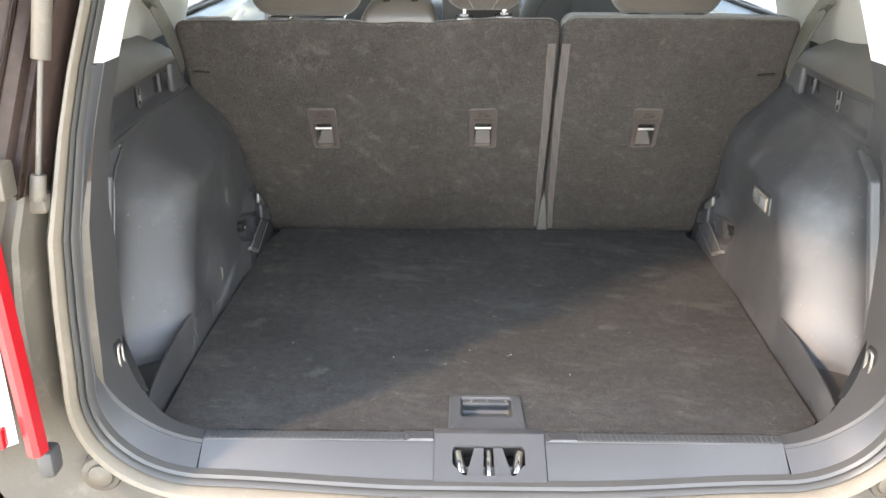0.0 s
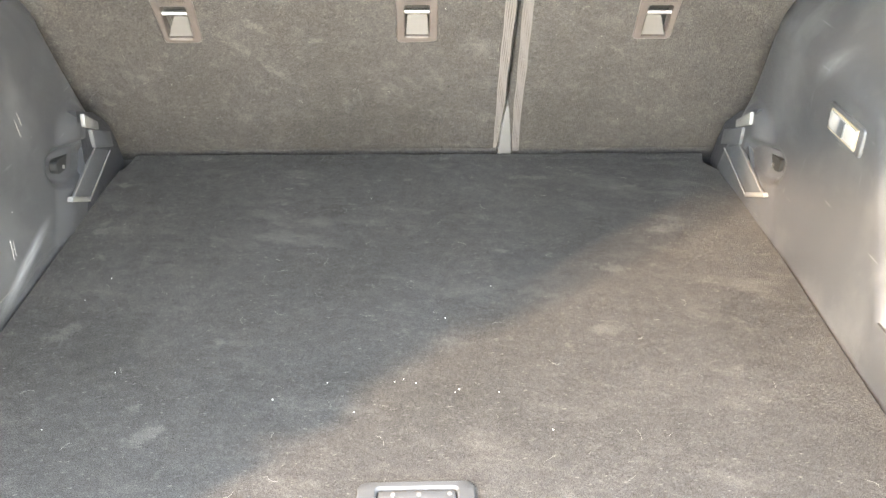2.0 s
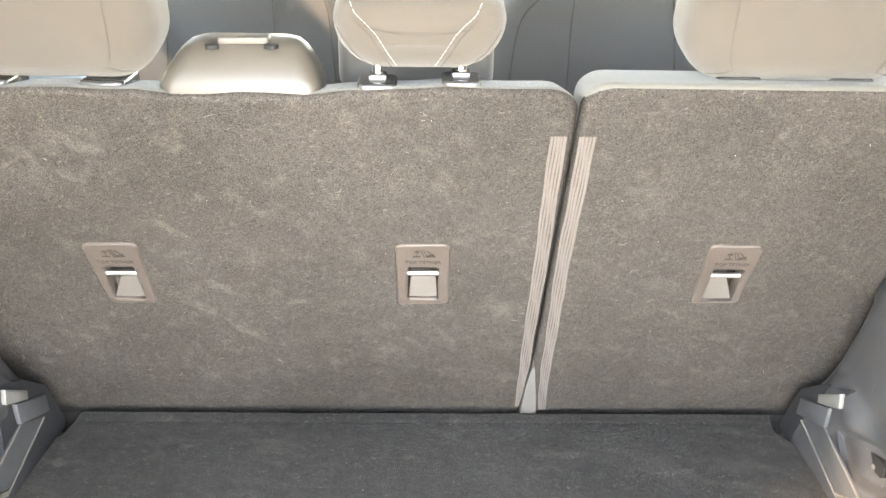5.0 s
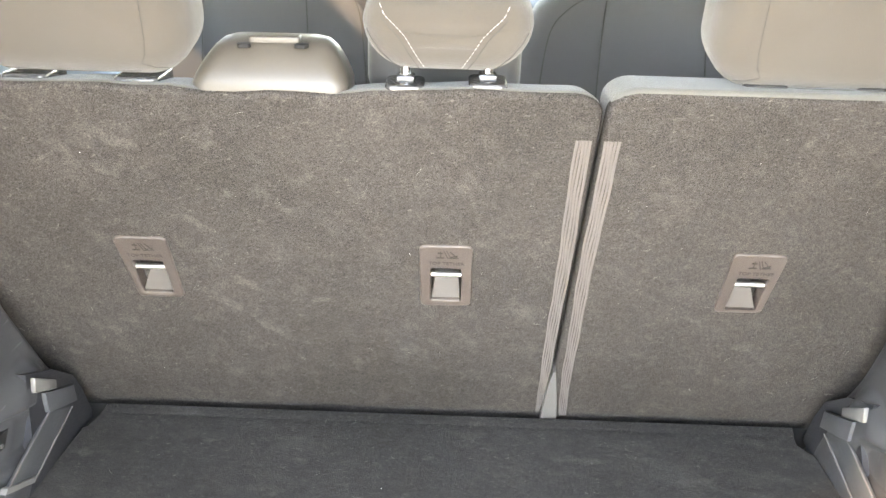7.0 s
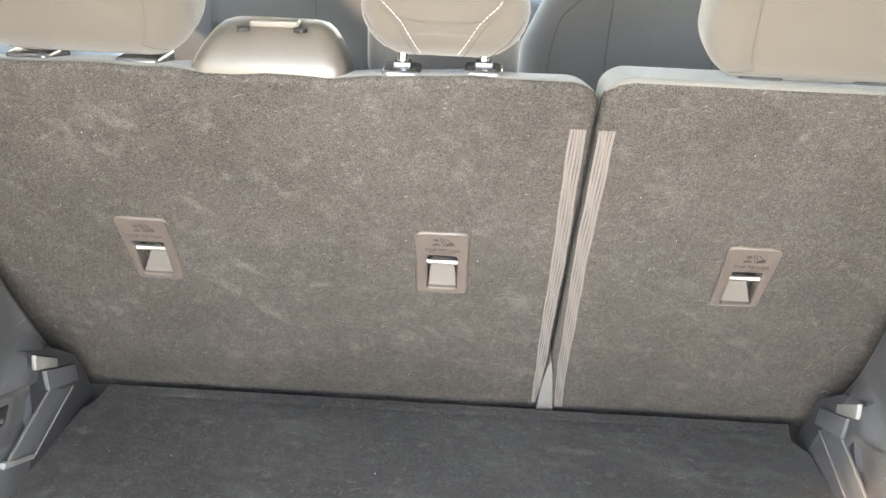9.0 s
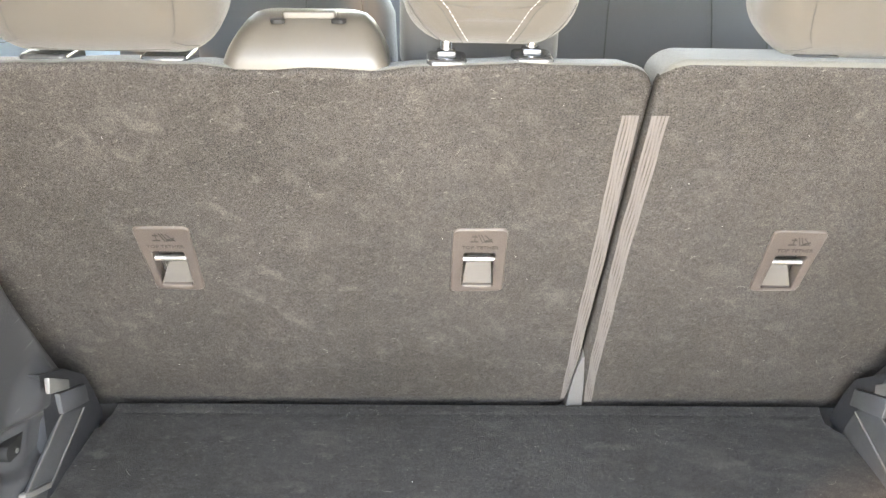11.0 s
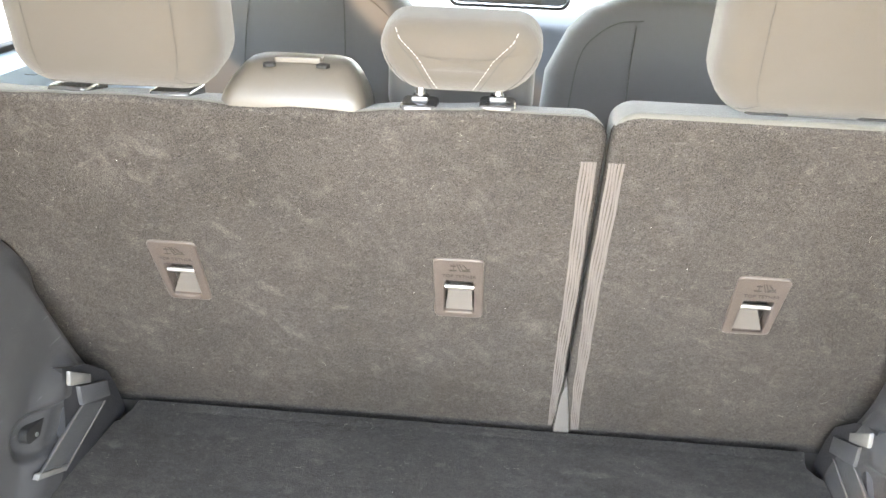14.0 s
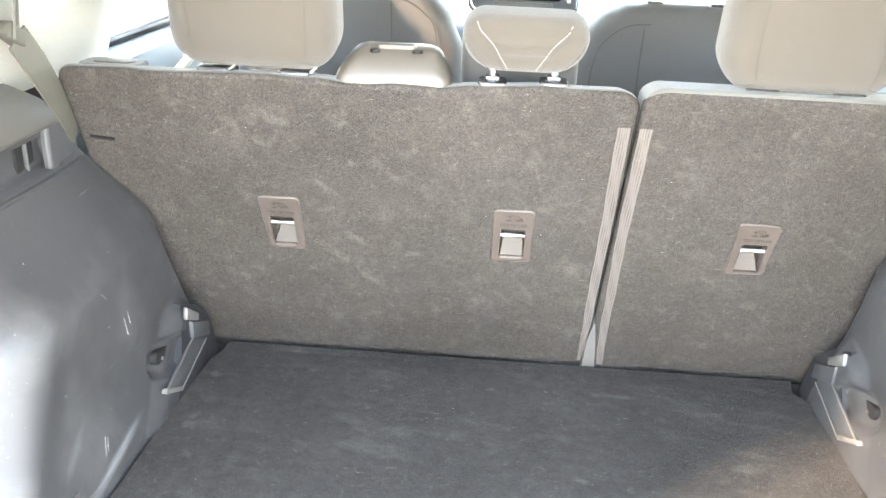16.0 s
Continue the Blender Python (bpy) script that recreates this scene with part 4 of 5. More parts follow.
    bmesh.ops.triangulate(base, faces=[f for f in base.faces if len(f.verts) > 4])
    guide = part("corner_guide", base, GUIDE_BASE, panel, "moulded corner guide with pale worn blocks")
    part("block", prism([(1.734, 0.845), (1.786, 0.810), (1.783, 0.798), (1.730, 0.825)], s * (gx - 0.0005), s * (gx + 0.006), 0.0012), CLIP_PLASTIC, guide, "pale worn block")
    part("block", prism([(1.752, 0.811), (1.829, 0.775), (1.832, 0.747), (1.753, 0.780)], s * (gx - 0.001), s * (gx + 0.006), 0.0012), SILL, guide, "grey worn block")
    lo, hi = [(1.692, 0.7155), (1.627, 0.7485)], [(1.820, 0.744), (1.757, 0.777)]
    part("tray", prism([lo[0], lo[1], hi[1], hi[0]], s * (gx + 0.0035), s * (gx + 0.007), 0.001), HANDLE_PLASTIC, guide, "worn grey sloping tray")
    for (a, b) in ((lo[0], hi[0]), (lo[1], hi[1])):
        part("tray_rim", tube([(s * (gx + 0.0025), a[0], a[1]), (s * (gx + 0.0025), b[0], b[1])], 0.0013, 6), GREY_PLASTIC, guide)
    part("tray_lip", prism([lo[0], lo[1], (lo[1][0] + 0.006, lo[1][1] + 0.0055), (lo[0][0] + 0.006, lo[0][1] + 0.0055)], s * (gx + 0.001), s * (gx + 0.010), 0.001), CLIP_PLASTIC, guide, "pale worn lip")
    # tie-down loop on the pillar foot
    loop = part("tie_down", pillow(0.990, 0.794, 1.020, 0.848, 0.008, 0.005, 0.002, Matrix(((0, 0, -s, s * 0.5775), (1, 0, 0, 0), (0, 1, 0, 0), (0, 0, 0, 1)))), BLACK, panel, "chrome tie-down loop in a black seat")
    part("ring", tube([(s * 0.5715, y, z) for y, z in rrect(0.998, 0.801, 1.014, 0.841, 0.006, 4)], 0.0025, 8, closed=True), STEEL_BAR, loop)
    return panel


left_panel = side_panel(-1)
right_panel = side_panel(1)
# thin cover flap between the rail and the arch
for panel, s in ((left_panel, -1), (right_panel, 1)):
    rings = []
    for k in range(13):
        y = 1.262 + (1.378 - 1.262) * k / 12
        ridge = 0.757 - 0.006 * k / 12
        face = [(side_x(y, z, s) - 0.0016, z) for z in (0.709, 0.722, 0.736, ridge - 0.003, ridge)]
        rings.append([(s * x, y, z) for x, z in face] + [(s * (x + 0.003), y, z) for x, z in reversed(face)])
    flap = part("cover_flap", loft(rings), TRIM, panel)
    part("flap_edge", tube([(s * (side_x(1.379, z, s) - 0.0012), 1.379 - 0.35 * (0.75 - z), z) for z in (0.710, 0.722, 0.736, 0.750)], 0.0006 if s < 0 else 0.0009, 6), CLIP_PLASTIC, flap, "pale thin edge")
# courtesy lamp in the right arch
lm = Matrix(((0, 0, -1, 0.5485), (-1, 0, 0, 1.468), (0, 1, 0, 0.929), (0, 0, 0, 1)))
lamp = part("courtesy_lamp", pillow(-0.051, -0.020, 0.051, 0.020, 0.008, 0.007, 0.003, lm), TRIM, right_panel, "milky courtesy lamp lens in a gilt rim")
part("lamp_rim", pillow(-0.039, -0.0145, 0.039, 0.0145, 0.003, 0.0085, 0.001, lm), BRASS, lamp)
part("lamp_lens", pillow(-0.0365, -0.012, 0.0365, 0.012, 0.002, 0.0098, 0.0015, lm), LAMP_LENS, lamp)
part("lamp_switch", pillow(-0.008, -0.0105, 0.008, 0.0105, 0.002, 0.0112, 0.001, lm), HANDLE_PLASTIC, lamp)

# ---------------------------------------------------------------- rear seat backs
NRM = math.hypot(1, LEAN)
# local axes: x across, y up the back, z out of its rear face
SEAT = Matrix(((1, 0, 0, 0), (0, -LEAN / NRM, -1 / NRM, 1.905), (0, 1 / NRM, -LEAN / NRM, 0.70), (0, 0, 0, 1)))
TOP_V = 0.622


def rounded(poly, r, n=4):
    """A polygon with its corners rounded."""
    out = []
    for i, p in enumerate(poly):
        p, a, b = Vector(p), Vector(poly[i - 1]), Vector(poly[(i + 1) % len(poly)])
        u, w = (a - p).normalized() * r, (b - p).normalized() * r
        for k in range(n + 1):
            t = k / n
            q = (p + u) * (1 - t) ** 2 + 2 * p * t * (1 - t) + (p + w) * t * t
            out.append((q.x, q.y))
    return out


# outline of each anchor frame about its pocket, lower left corner first, and the ramp's upper and lower edge
POCKET = (0.0185, -0.0315, 0.0305)
ANCHORS = {
    "outer_wide": ((-0.3572, 0.3085), [(-0.0262, -0.0410), (0.0315, -0.0405), (0.0318, 0.0745), (-0.0318, 0.0740)], ((-0.002, 0.0175), (-0.0178, 0.0180))),
    "middle": ((0.0032, 0.3125), [(-0.0317, -0.0440), (0.0323, -0.0410), (0.0303, 0.0735), (-0.0325, 0.0720)], ((-0.0130, 0.0145), (-0.0172, 0.0180))),
    "outer_slim": ((0.3698, 0.3128), [(-0.0318, -0.0370), (0.0280, -0.0355), (0.0293, 0.0750), (-0.0345, 0.0760)], ((-0.0175, 0.0040), (-0.0180, 0.0175))),
}


def tether(seat, kind):
    (ax, av), corners, (ramp_top, ramp_low) = ANCHORS[kind]
    m = SEAT @ Matrix.Translation((ax, av, 0.0))
    pw, p0, p1 = POCKET
    inner = rrect(-pw, p0, pw, p1, 0.003, 2)
    out_poly = rounded(corners, 0.009)
    a_list = sorted([2 * math.pi * k / 60 for k in range(60)] + [math.atan2(py, px) % (2 * math.pi) for px, py in inner + out_poly])
    rings = []
    for poly, g, h in ((out_poly, 0, -0.002), (out_poly, 0, 0.0012), (out_poly, 0.0005, 0.0022), (out_poly, 0.0016, 0.0029), (out_poly, 0.0030, 0.0030), (out_poly, 0.0060, 0.0026),
                       (inner, -0.0040, 0.0026), (inner, -0.0016, 0.0022), (inner, -0.0004, 0.0012), (inner, 0, -0.002), (inner, 0.0008, -0.016)):
        ring = []
        for a in a_list:
            px, py = radial(poly, a)
            k = 1 - g / math.hypot(px, py)
            ring.append(m @ Vector((px * k, py * k, h)))
        rings.append(ring)
    anchor = part("tether_anchor", loft(rings, False, False), ANCHOR_PLASTIC, seat, "brown-grey plastic top tether anchor frame")
    # near-black floor puts the pocket's shade into the colour
    part("pocket", box(-pw + 0.0006, pw - 0.0006, p0 + 0.0006, p1 - 0.0006, -0.018, -0.0155, m=m), BLACK, anchor, "near-black pocket floor with the shade put into its colour")
    (ta, tb), (la, lb) = ramp_top, ramp_low
    part("ramp", loft([[m @ Vector(p) for p in ((ta, 0.0100, -0.0100), (tb, 0.0100, -0.0100), (lb, p0 + 0.0035, 0.0002), (la, p0 + 0.0035, 0.0002))],
                       [m @ Vector(p) for p in ((ta, 0.0100, -0.0150), (tb, 0.0100, -0.0150), (lb, p0 + 0.0012, -0.0150), (la, p0 + 0.0012, -0.0150))]]), RAMP_PLASTIC, anchor, "pale ramp")
    part("wire_bar", cyl(m @ Vector((-pw, 0.0135, -0.0038)), m @ Vector((pw, 0.0135, -0.0038)), 0.0034, 14), STEEL_BAR, anchor, "bare steel anchor bar")
    # raised writing and sign
    font = bpy.data.curves.new("writing", "FONT")
    font.body, font.size, font.extrude, font.align_x = "TOP TETHER", 0.0074, 0.0003, "CENTER"
    holder = bpy.data.objects.new("writing", font)
    me = bpy.data.meshes.new_from_object(holder)
    bpy.data.objects.remove(holder)
    me.transform(m @ Matrix.Translation((0, 0.0390, 0.0027)))
    finish(me, WRITING)
    word = new("writing", me)
    word.parent = anchor
    sign = [box(-0.0065, -0.0055, 0.0, 0.012, 0.0024, 0.0034), box(-0.011, -0.002, 0.0, 0.0012, 0.0024, 0.0034), box(-0.0095, -0.0030, 0.0085, 0.0097, 0.0024, 0.0034)]
    for x0, v0, x1, v1, w in ((-0.002, 0.013, 0.003, -0.001, 0.0011), (0.001, 0.013, 0.006, 0.001, 0.0011), (0.005, 0.012, 0.010, 0.006, 0.0010), (0.006, 0.002, 0.014, 0.005, 0.0011), (0.004, 0.0, 0.013, 0.001, 0.0010), (0.010, 0.005, 0.015, 0.0, 0.0010)):
        turn = Matrix.Translation(((x0 + x1) / 2, (v0 + v1) / 2, 0)) @ Matrix.Rotation(math.atan2(v1 - v0, x1 - x0), 4, "Z")
        half = math.hypot(x1 - x0, v1 - v0) / 2
        sign.append(box(-half, half, -w / 2, w / 2, 0.0024, 0.0034, m=turn))
    bm = join(*sign)
    bm.transform(m @ Matrix.Translation((-0.001, 0.0515, 0)))
    part("sign", bm, WRITING, anchor)
    return anchor


def seat_top(x):
    """Height of the carpet's upper edge; it dips behind the belt cover."""
    if x > 0.156:
        return 1.2555 - 0.004 * smooth((x - 0.45) / 0.19)
    dip = smooth((x + 0.270) / 0.035) * smooth((-0.055 - x) / 0.050)
    wave = 0.0012 * math.sin(31 * x + 0.6) + 0.0008 * math.sin(67 * x)
    return 1.2420 + 0.0100 * (x + 0.637) / 0.79 - 0.0060 * dip + wave


def seat_slab(x0, x1, rise, corner, depth, edge, gap, holes, fall=0.0, both=True):
    """A slab whose rear face lies in the seat plane, sunk by gap, and whose depth runs level to the front."""
    bm = pillow(x0, -0.03, x1, TOP_V, corner, depth, edge, Matrix.Identity(4), n=8, steps=6, back=both)
    for v in (0.0, 0.005, 0.010, 0.016, 0.2, 0.4):
        bmesh.ops.bisect_plane(bm, geom=bm.verts[:] + bm.edges[:] + bm.faces[:], plane_co=(0, v, 0), plane_no=(0, 1, 0))
    for k in range(1, 24):
        bmesh.ops.bisect_plane(bm, geom=bm.verts[:] + bm.edges[:] + bm.faces[:], plane_co=(x0 + (x1 - x0) * k / 24, 0, 0), plane_no=(1, 0, 0))
    for v in bm.verts:
        top = (seat_top(v.co.x) + rise - 0.70) * NRM
        up = v.co.y + (top - TOP_V) * smooth((v.co.y - 0.42) / (TOP_V - 0.42))
        tuck = 0.010 * smooth((0.012 - up) / 0.006)
        up -= fall * smooth((v.co.y - 0.42) / (TOP_V - 0.42)) * max(0.0, depth - v.co.z - edge) / depth
        v.co = Vector((v.co.x, 1.905 + gap + depth - v.co.z - up * LEAN / NRM + tuck, 0.70 + up / NRM))
    # openings for the anchor pockets
    across, up_way = (SEAT.to_3x3() @ Vector(a) for a in ((1, 0, 0), (0, 1, 0)))
    for cx, cv in holes:
        hw, lo, hi = POCKET[0] + 0.001, POCKET[1] - 0.001, POCKET[2] + 0.001
        for co, no in (((cx - hw, 0, 0), across), ((cx + hw, 0, 0), across), ((0, cv + lo, 0), up_way), ((0, cv + hi, 0), up_way)):
            bmesh.ops.bisect_plane(bm, geom=bm.verts[:] + bm.edges[:] + bm.faces[:], plane_co=SEAT @ Vector(co), plane_no=no)
        bm.normal_update()
        out = []
        for f in bm.faces:
            p = SEAT.inverted() @ f.calc_center_median()
            if abs(p.x - cx) < hw and lo < p.y - cv < hi and p.z > -0.010:
                out.append(f)
        bmesh.ops.delete(bm, geom=out, context="FACES")
    return bm


def seat_back(x0, x1, label, corner, cloth, fall, wrap, anchors):
    seat = thing("rear_seat_back", label, "seat back", "split rear seat backs")
    holes = [ANCHORS[k][0] for k in anchors]
    part("cushion", seat_slab(x0 + 0.002, x1 - 0.002, cloth, corner, 0.075, 0.010, 0.0035, holes, fall), SEAT_SIDE, seat, "pale grey cloth edge")
    part("carpet_back", seat_slab(x0, x1, 0.0, [c + 0.003 for c in corner], wrap, 0.011, 0.0, holes, both=False), SEAT_CARPET, seat, "brown-grey carpet with pale dust marks")
    for k in anchors:
        tether(seat, k)
    return seat


wide = seat_back(-0.637, 0.1545, "wide rear seat back in dusty grey carpet", [0.02, 0.02, 0.026, 0.02], 0.0012, 0.013, 0.016, ("outer_wide", "middle"))
slim = seat_back(0.1580, 0.640, "narrow rear seat back in dusty grey carpet", [0.02, 0.02, 0.02, 0.026], 0.003, 0.002, 0.020, ("outer_slim",))


def ribbed(seat, table, phase):
    """Worn webbing of five ribs down a seat edge; the table gives height, inner edge and width."""
    bits = []
    for k in range(5):
        rings = []
        for u in range(41):
            v = table[0][0] + (table[-1][0] - table[0][0]) * u / 40
            w = lerp([(a, c) for a, _, c in table], v)
            r = w / 5 * (0.49 if k not in (1, 3) else 0.40)
            x = lerp([(a, c) for a, c, _ in table], v) + w * (k + 0.5) / 5
            x += 0.0004 * math.sin(70 * v + phase + k) + 0.0005 * math.sin(23 * v + 2 * phase)
            h = r * (0.55 + 0.2 * math.sin(160 * v + 2.1 * k + phase))
            rings.append([SEAT @ Vector((x + r * math.cos(a), v, 0.0006 + h * math.sin(a))) for a in (math.pi, 2.36, 1.57, 0.785, 0)])
        bits.append(loft(rings, False, False, closed=False))
    return part("ribbed_strip", join(*bits), RIB_STRIP, seat, "pale ribbed edge strip")


ribbed(wide, [(0.012, 0.1405, 0.0060), (0.050, 0.1395, 0.0090), (0.124, 0.1380, 0.0140), (0.386, 0.1335, 0.0170), (0.556, 0.1300, 0.0175)], 0.0)
ribbed(slim, [(0.004, 0.1765, 0.0115), (0.120, 0.1680, 0.0140), (0.387, 0.1600, 0.0172), (0.556, 0.1592, 0.0178)], 1.7)
# grey tongue in the gap between the seat backs
tongue = thing("seat_hinge_cover", "pale grey plastic hinge tongue between the seat backs", "hinge cover")
outline = [(0.1510, -0.02), (0.1745, -0.02), (0.1735, 0.0), (0.1700, 0.040), (0.1660, 0.073), (0.1612, 0.108), (0.1585, 0.126), (0.1560, 0.124), (0.1530, 0.100), (0.1505, 0.072), (0.1500, 0.040), (0.1505, 0.010)]
part("tongue", loft([[SEAT @ Vector((x, v, h)) for x, v in outline] for h in (-0.02, 0.0028)]
                    + [[SEAT @ Vector((0.160 + (x - 0.160) * 0.90, v, 0.0036)) for x, v in outline]]), GREY_PLASTIC, tongue)
for seat, x, z in ((wide, -0.575, 1.235), (slim, 0.578, 1.244)):
    bezel = part("release_bezel", pillow(x - 0.045, 1.665, x + 0.045, 1.725, 0.02, 0.014, 0.005, Matrix.Translation((0, 0, z - 0.006))), SEAT_SIDE, seat, "pale plastic release lever bezel")
    # darker inset, slightly raised, stands in for the shade of the bezel's recess
    part("bezel_recess_tone", pillow(x - 0.027, 1.679, x + 0.031, 1.711, 0.013, 0.0152, 0.002, Matrix.Translation((0, 0, z - 0.006))), COVER_PLASTIC, bezel, "darker raised inset standing in for the shaded recess")
# black release straps poking out beside the seat back
for s in (-1, 1):
    t = thing("release_strap", "short black fabric release strap at the seat edge", "strap", "seat release straps")
    part("strap", box(s * 0.582, s * 0.618, -0.0025, 0.0025, 0.0, 0.004, 0.001, m=SEAT @ Matrix.Translation((-0.003 if s < 0 else 0.0, 0.429, 0)) @ Matrix.Rotation(radians(5 * s), 4, "Z")), BLACK, t)


# ---------------------------------------------------------------- headrests
def headrest(x, half, z0, z1, y, small=False):
    rest = thing("headrest", ("low grey cloth headrest with white stitching" if small else "tall grey cloth headrest") + " on the rear seat", "headrest", "rear headrests")
    tilt = Matrix.Translation((x, y, z0)) @ Matrix.Rotation(radians(12), 4, "X") @ Matrix(((1, 0, 0, 0), (0, 0, -1, 0), (0, 1, 0, 0), (0, 0, 0, 1)))
    h = z1 - z0
    r = 0.035 if small else 0.042
    depth, rim = (0.085, 0.03) if small else (0.105, 0.038)
    body = Matrix.Translation((0, 0, -depth / 2)) 
    rs = [r * 1.15, r * 1.15, r * 0.9, r * 0.9] if not small else [0.05, 0.05, 0.03, 0.03]
    cushion = part("cushion", pillow(-half, 0, half, h, rs, depth, rim, tilt @ body, n=8, steps=7, bulge=0.006), SEAT_CLOTH, rest, angle=80)
    lift = depth / 2 + 0.002
    if small:
        for sx in (-1, 1):
            bits = []
            line = [(0.022, 0.013), (0.031, 0.028), (0.041, 0.045), (0.050, 0.055), (0.060, 0.064), (0.066, 0.075)]
            if sx > 0:
                line = [(px - 0.007, py) for px, py in line]
            for (ax, ay), (bx, by) in zip(line, line[1:]):
                steps = max(2, int(math.hypot(bx - ax, by - ay) / 0.0042))
                for k in range(steps):
                    f, g = k / steps, (k + 0.62) / steps
                    pa, pb = (ax + (bx - ax) * f, ay + (by - ay) * f), (ax + (bx - ax) * g, ay + (by - ay) * g)
                    def on(p):
                        rim_in = min(half - abs(p[0]), p[1] + 0.004, h - p[1] + 0.004)
                        dz = rim - math.sqrt(max(0.0, rim * rim - max(0.0, rim - rim_in) ** 2))
                        return tilt @ Vector((sx * p[0], p[1], lift + 0.003 - dz))
                    bits.append(tube([on(pa), on(pb)], 0.00036, 4))
            tagged(part("stitching", join(*bits), STITCH_THREAD, cushion, "white stitching"), kind="stuff")
            part("seam", tube([on(((0.0260 if sx < 0 else 0.0195) + dx, dy + 0.004)) - Vector((0, 0, 0.0012)) for dx, dy in ((0.0, 0.007), (0.010, 0.023), (0.020, 0.040), (0.029, 0.050), (0.037, 0.059))], 0.0004, 5), SEAM_THREAD, cushion)
            part("seam", tube([on(p) for p in ((0.042, 0.008), (0.052, 0.017), (0.063, 0.027), (0.073, 0.039), (0.078, 0.047))], 0.0004, 5), SEAM_THREAD, cushion)
    else:
        def over(px, py):
            rim_in = min(half - abs(px), py + 0.006, h - py + 0.006)
            return tilt @ Vector((px, py, lift + 0.0005 - rim + math.sqrt(max(0.0, rim * rim - max(0.0, rim - rim_in) ** 2))))
        ins = half - 0.038
        for sx in (-1, 1):
            part("seam", tube([over(sx * px, py) for px, py in ((ins, h - 0.03), (ins + 0.001, 0.10), (ins, 0.05), (ins - 0.002, 0.034), (ins - 0.007, 0.024), (ins + 0.006, 0.020), (ins + 0.018, 0.019))], 0.00032, 5), SEAM_THREAD, cushion)
        part("seam", tube([over(-ins + 0.01 + (2 * ins - 0.02) * k / 12, 0.015 - 0.003 * math.sin(math.pi * k / 12)) for k in range(13)], 0.0003, 5), SEAM_THREAD, cushion)
    if small:
        front = Matrix.Translation((x - 0.004, 1.800, 1.215)) @ Matrix(((1, 0, 0, 0), (0, 0, -1, 0), (0, 1, 0, 0), (0, 0, 0, 1)))
        part("front_pad", pillow(-0.084, 0, 0.084, 0.10, 0.02, 0.05, 0.015, front), DARK_CLOTH, rest, "dark lower front pad", angle=70)
    for sx in (-1, 1):
        px = x + sx * (0.041 if small else 0.056)
        py = y - 0.026 if small else y
        post = part("post", cyl((px, py, z0 - 0.06), (px, py + 0.006, z0 + 0.03), 0.0058, 14), CHROME, rest, "chrome post")
        gy = y - 0.044 if small else y - 0.038
        if small:
            plate = join(pillow(px - 0.019, gy - 0.012, px + 0.019, gy + 0.036, 0.008, 0.016, 0.003, Matrix.Translation((0, 0, seat_top(px) - 0.012))), box(px - 0.009, px + 0.009, py - 0.009, py + 0.011, seat_top(px), seat_top(px) + 0.0085, 0.002))
        else:
            plate = pillow(px - 0.022, gy - 0.008, px + 0.022, gy + 0.050, 0.006, 0.016, 0.0035, Matrix.Translation((0, 0, seat_top(px) - 0.011)))
        part("guide", plate, GUIDE_PLASTIC, post, "satin dark plastic post guide")
    return rest


headrest(-0.366, 0.1145, 1.254, 1.46, 1.700)
headrest(0.369, 0.1145, 1.258, 1.47, 1.705)
headrest(-0.002, 0.084, 1.266, 1.343, 1.700, small=True)

# belt retractor cover on the seat top
cover = thing("belt_cover", "glossy grey plastic belt outlet cover on the seat top", "belt cover")
rings = []
for z, x0, x1, y0, y1, r in ((1.236, -0.2550, -0.0975, 1.6475, 1.72, 0.016), (1.246, -0.2545, -0.0980, 1.6470, 1.72, 0.016), (1.254, -0.2515, -0.1000, 1.6490, 1.72, 0.018), (1.263, -0.2465, -0.1035, 1.6530, 1.719, 0.019),
                              (1.272, -0.2405, -0.1080, 1.6585, 1.718, 0.020), (1.280, -0.2340, -0.1130, 1.6650, 1.716, 0.020), (1.2855, -0.2270, -0.1190, 1.6720, 1.713, 0.018), (1.2880, -0.2190, -0.1270, 1.6800, 1.708, 0.014)):
    rings.append([(x, y, z) for x, y in rrect(x0, y0, x1, y1, r, 6)])
part("cover_shell", loft(rings), COVER_PLASTIC, cover, angle=70)
lid_at = Matrix.Translation((-0.1730, 1.6745, 1.2832)) @ Matrix.Rotation(radians(-1), 4, "Y")
part("belt_bar", pillow(-0.0255, -0.004, 0.0255, 0.012, 0.003, 0.0078, 0.0022, lid_at), COVER_PLASTIC, cover)
for x in (-0.0305, 0.0305):
    # black insert for the shade in each belt slot
    part("slot_shade", pillow(x - 0.0065, -0.0065, x + 0.0065, 0.0055, 0.004, 0.0040, 0.0005, lid_at @ Matrix.Translation((0, 0, -0.0018)) @ Matrix.Rotation(radians(20 if x < 0 else -20), 4, "Z")), BLACK, cover)


# ---------------------------------------------------------------- belts
def ribbon(points, widths, side_dir, t=0.0015):
    d = Vector(side_dir).normalized()
    rings = []
    for i, (p, w) in enumerate(zip(points, widths)):
        p = Vector(p)
        a, b = Vector(points[max(i - 1, 0)]), Vector(points[min(i + 1, len(points) - 1)])
        nn = (b - a).cross(d).normalized()
        rings.append([p - d * w / 2 - nn * t, p + d * w / 2 - nn * t, p + d * w / 2 + nn * t, p - d * w / 2 + nn * t])
    return loft(rings)


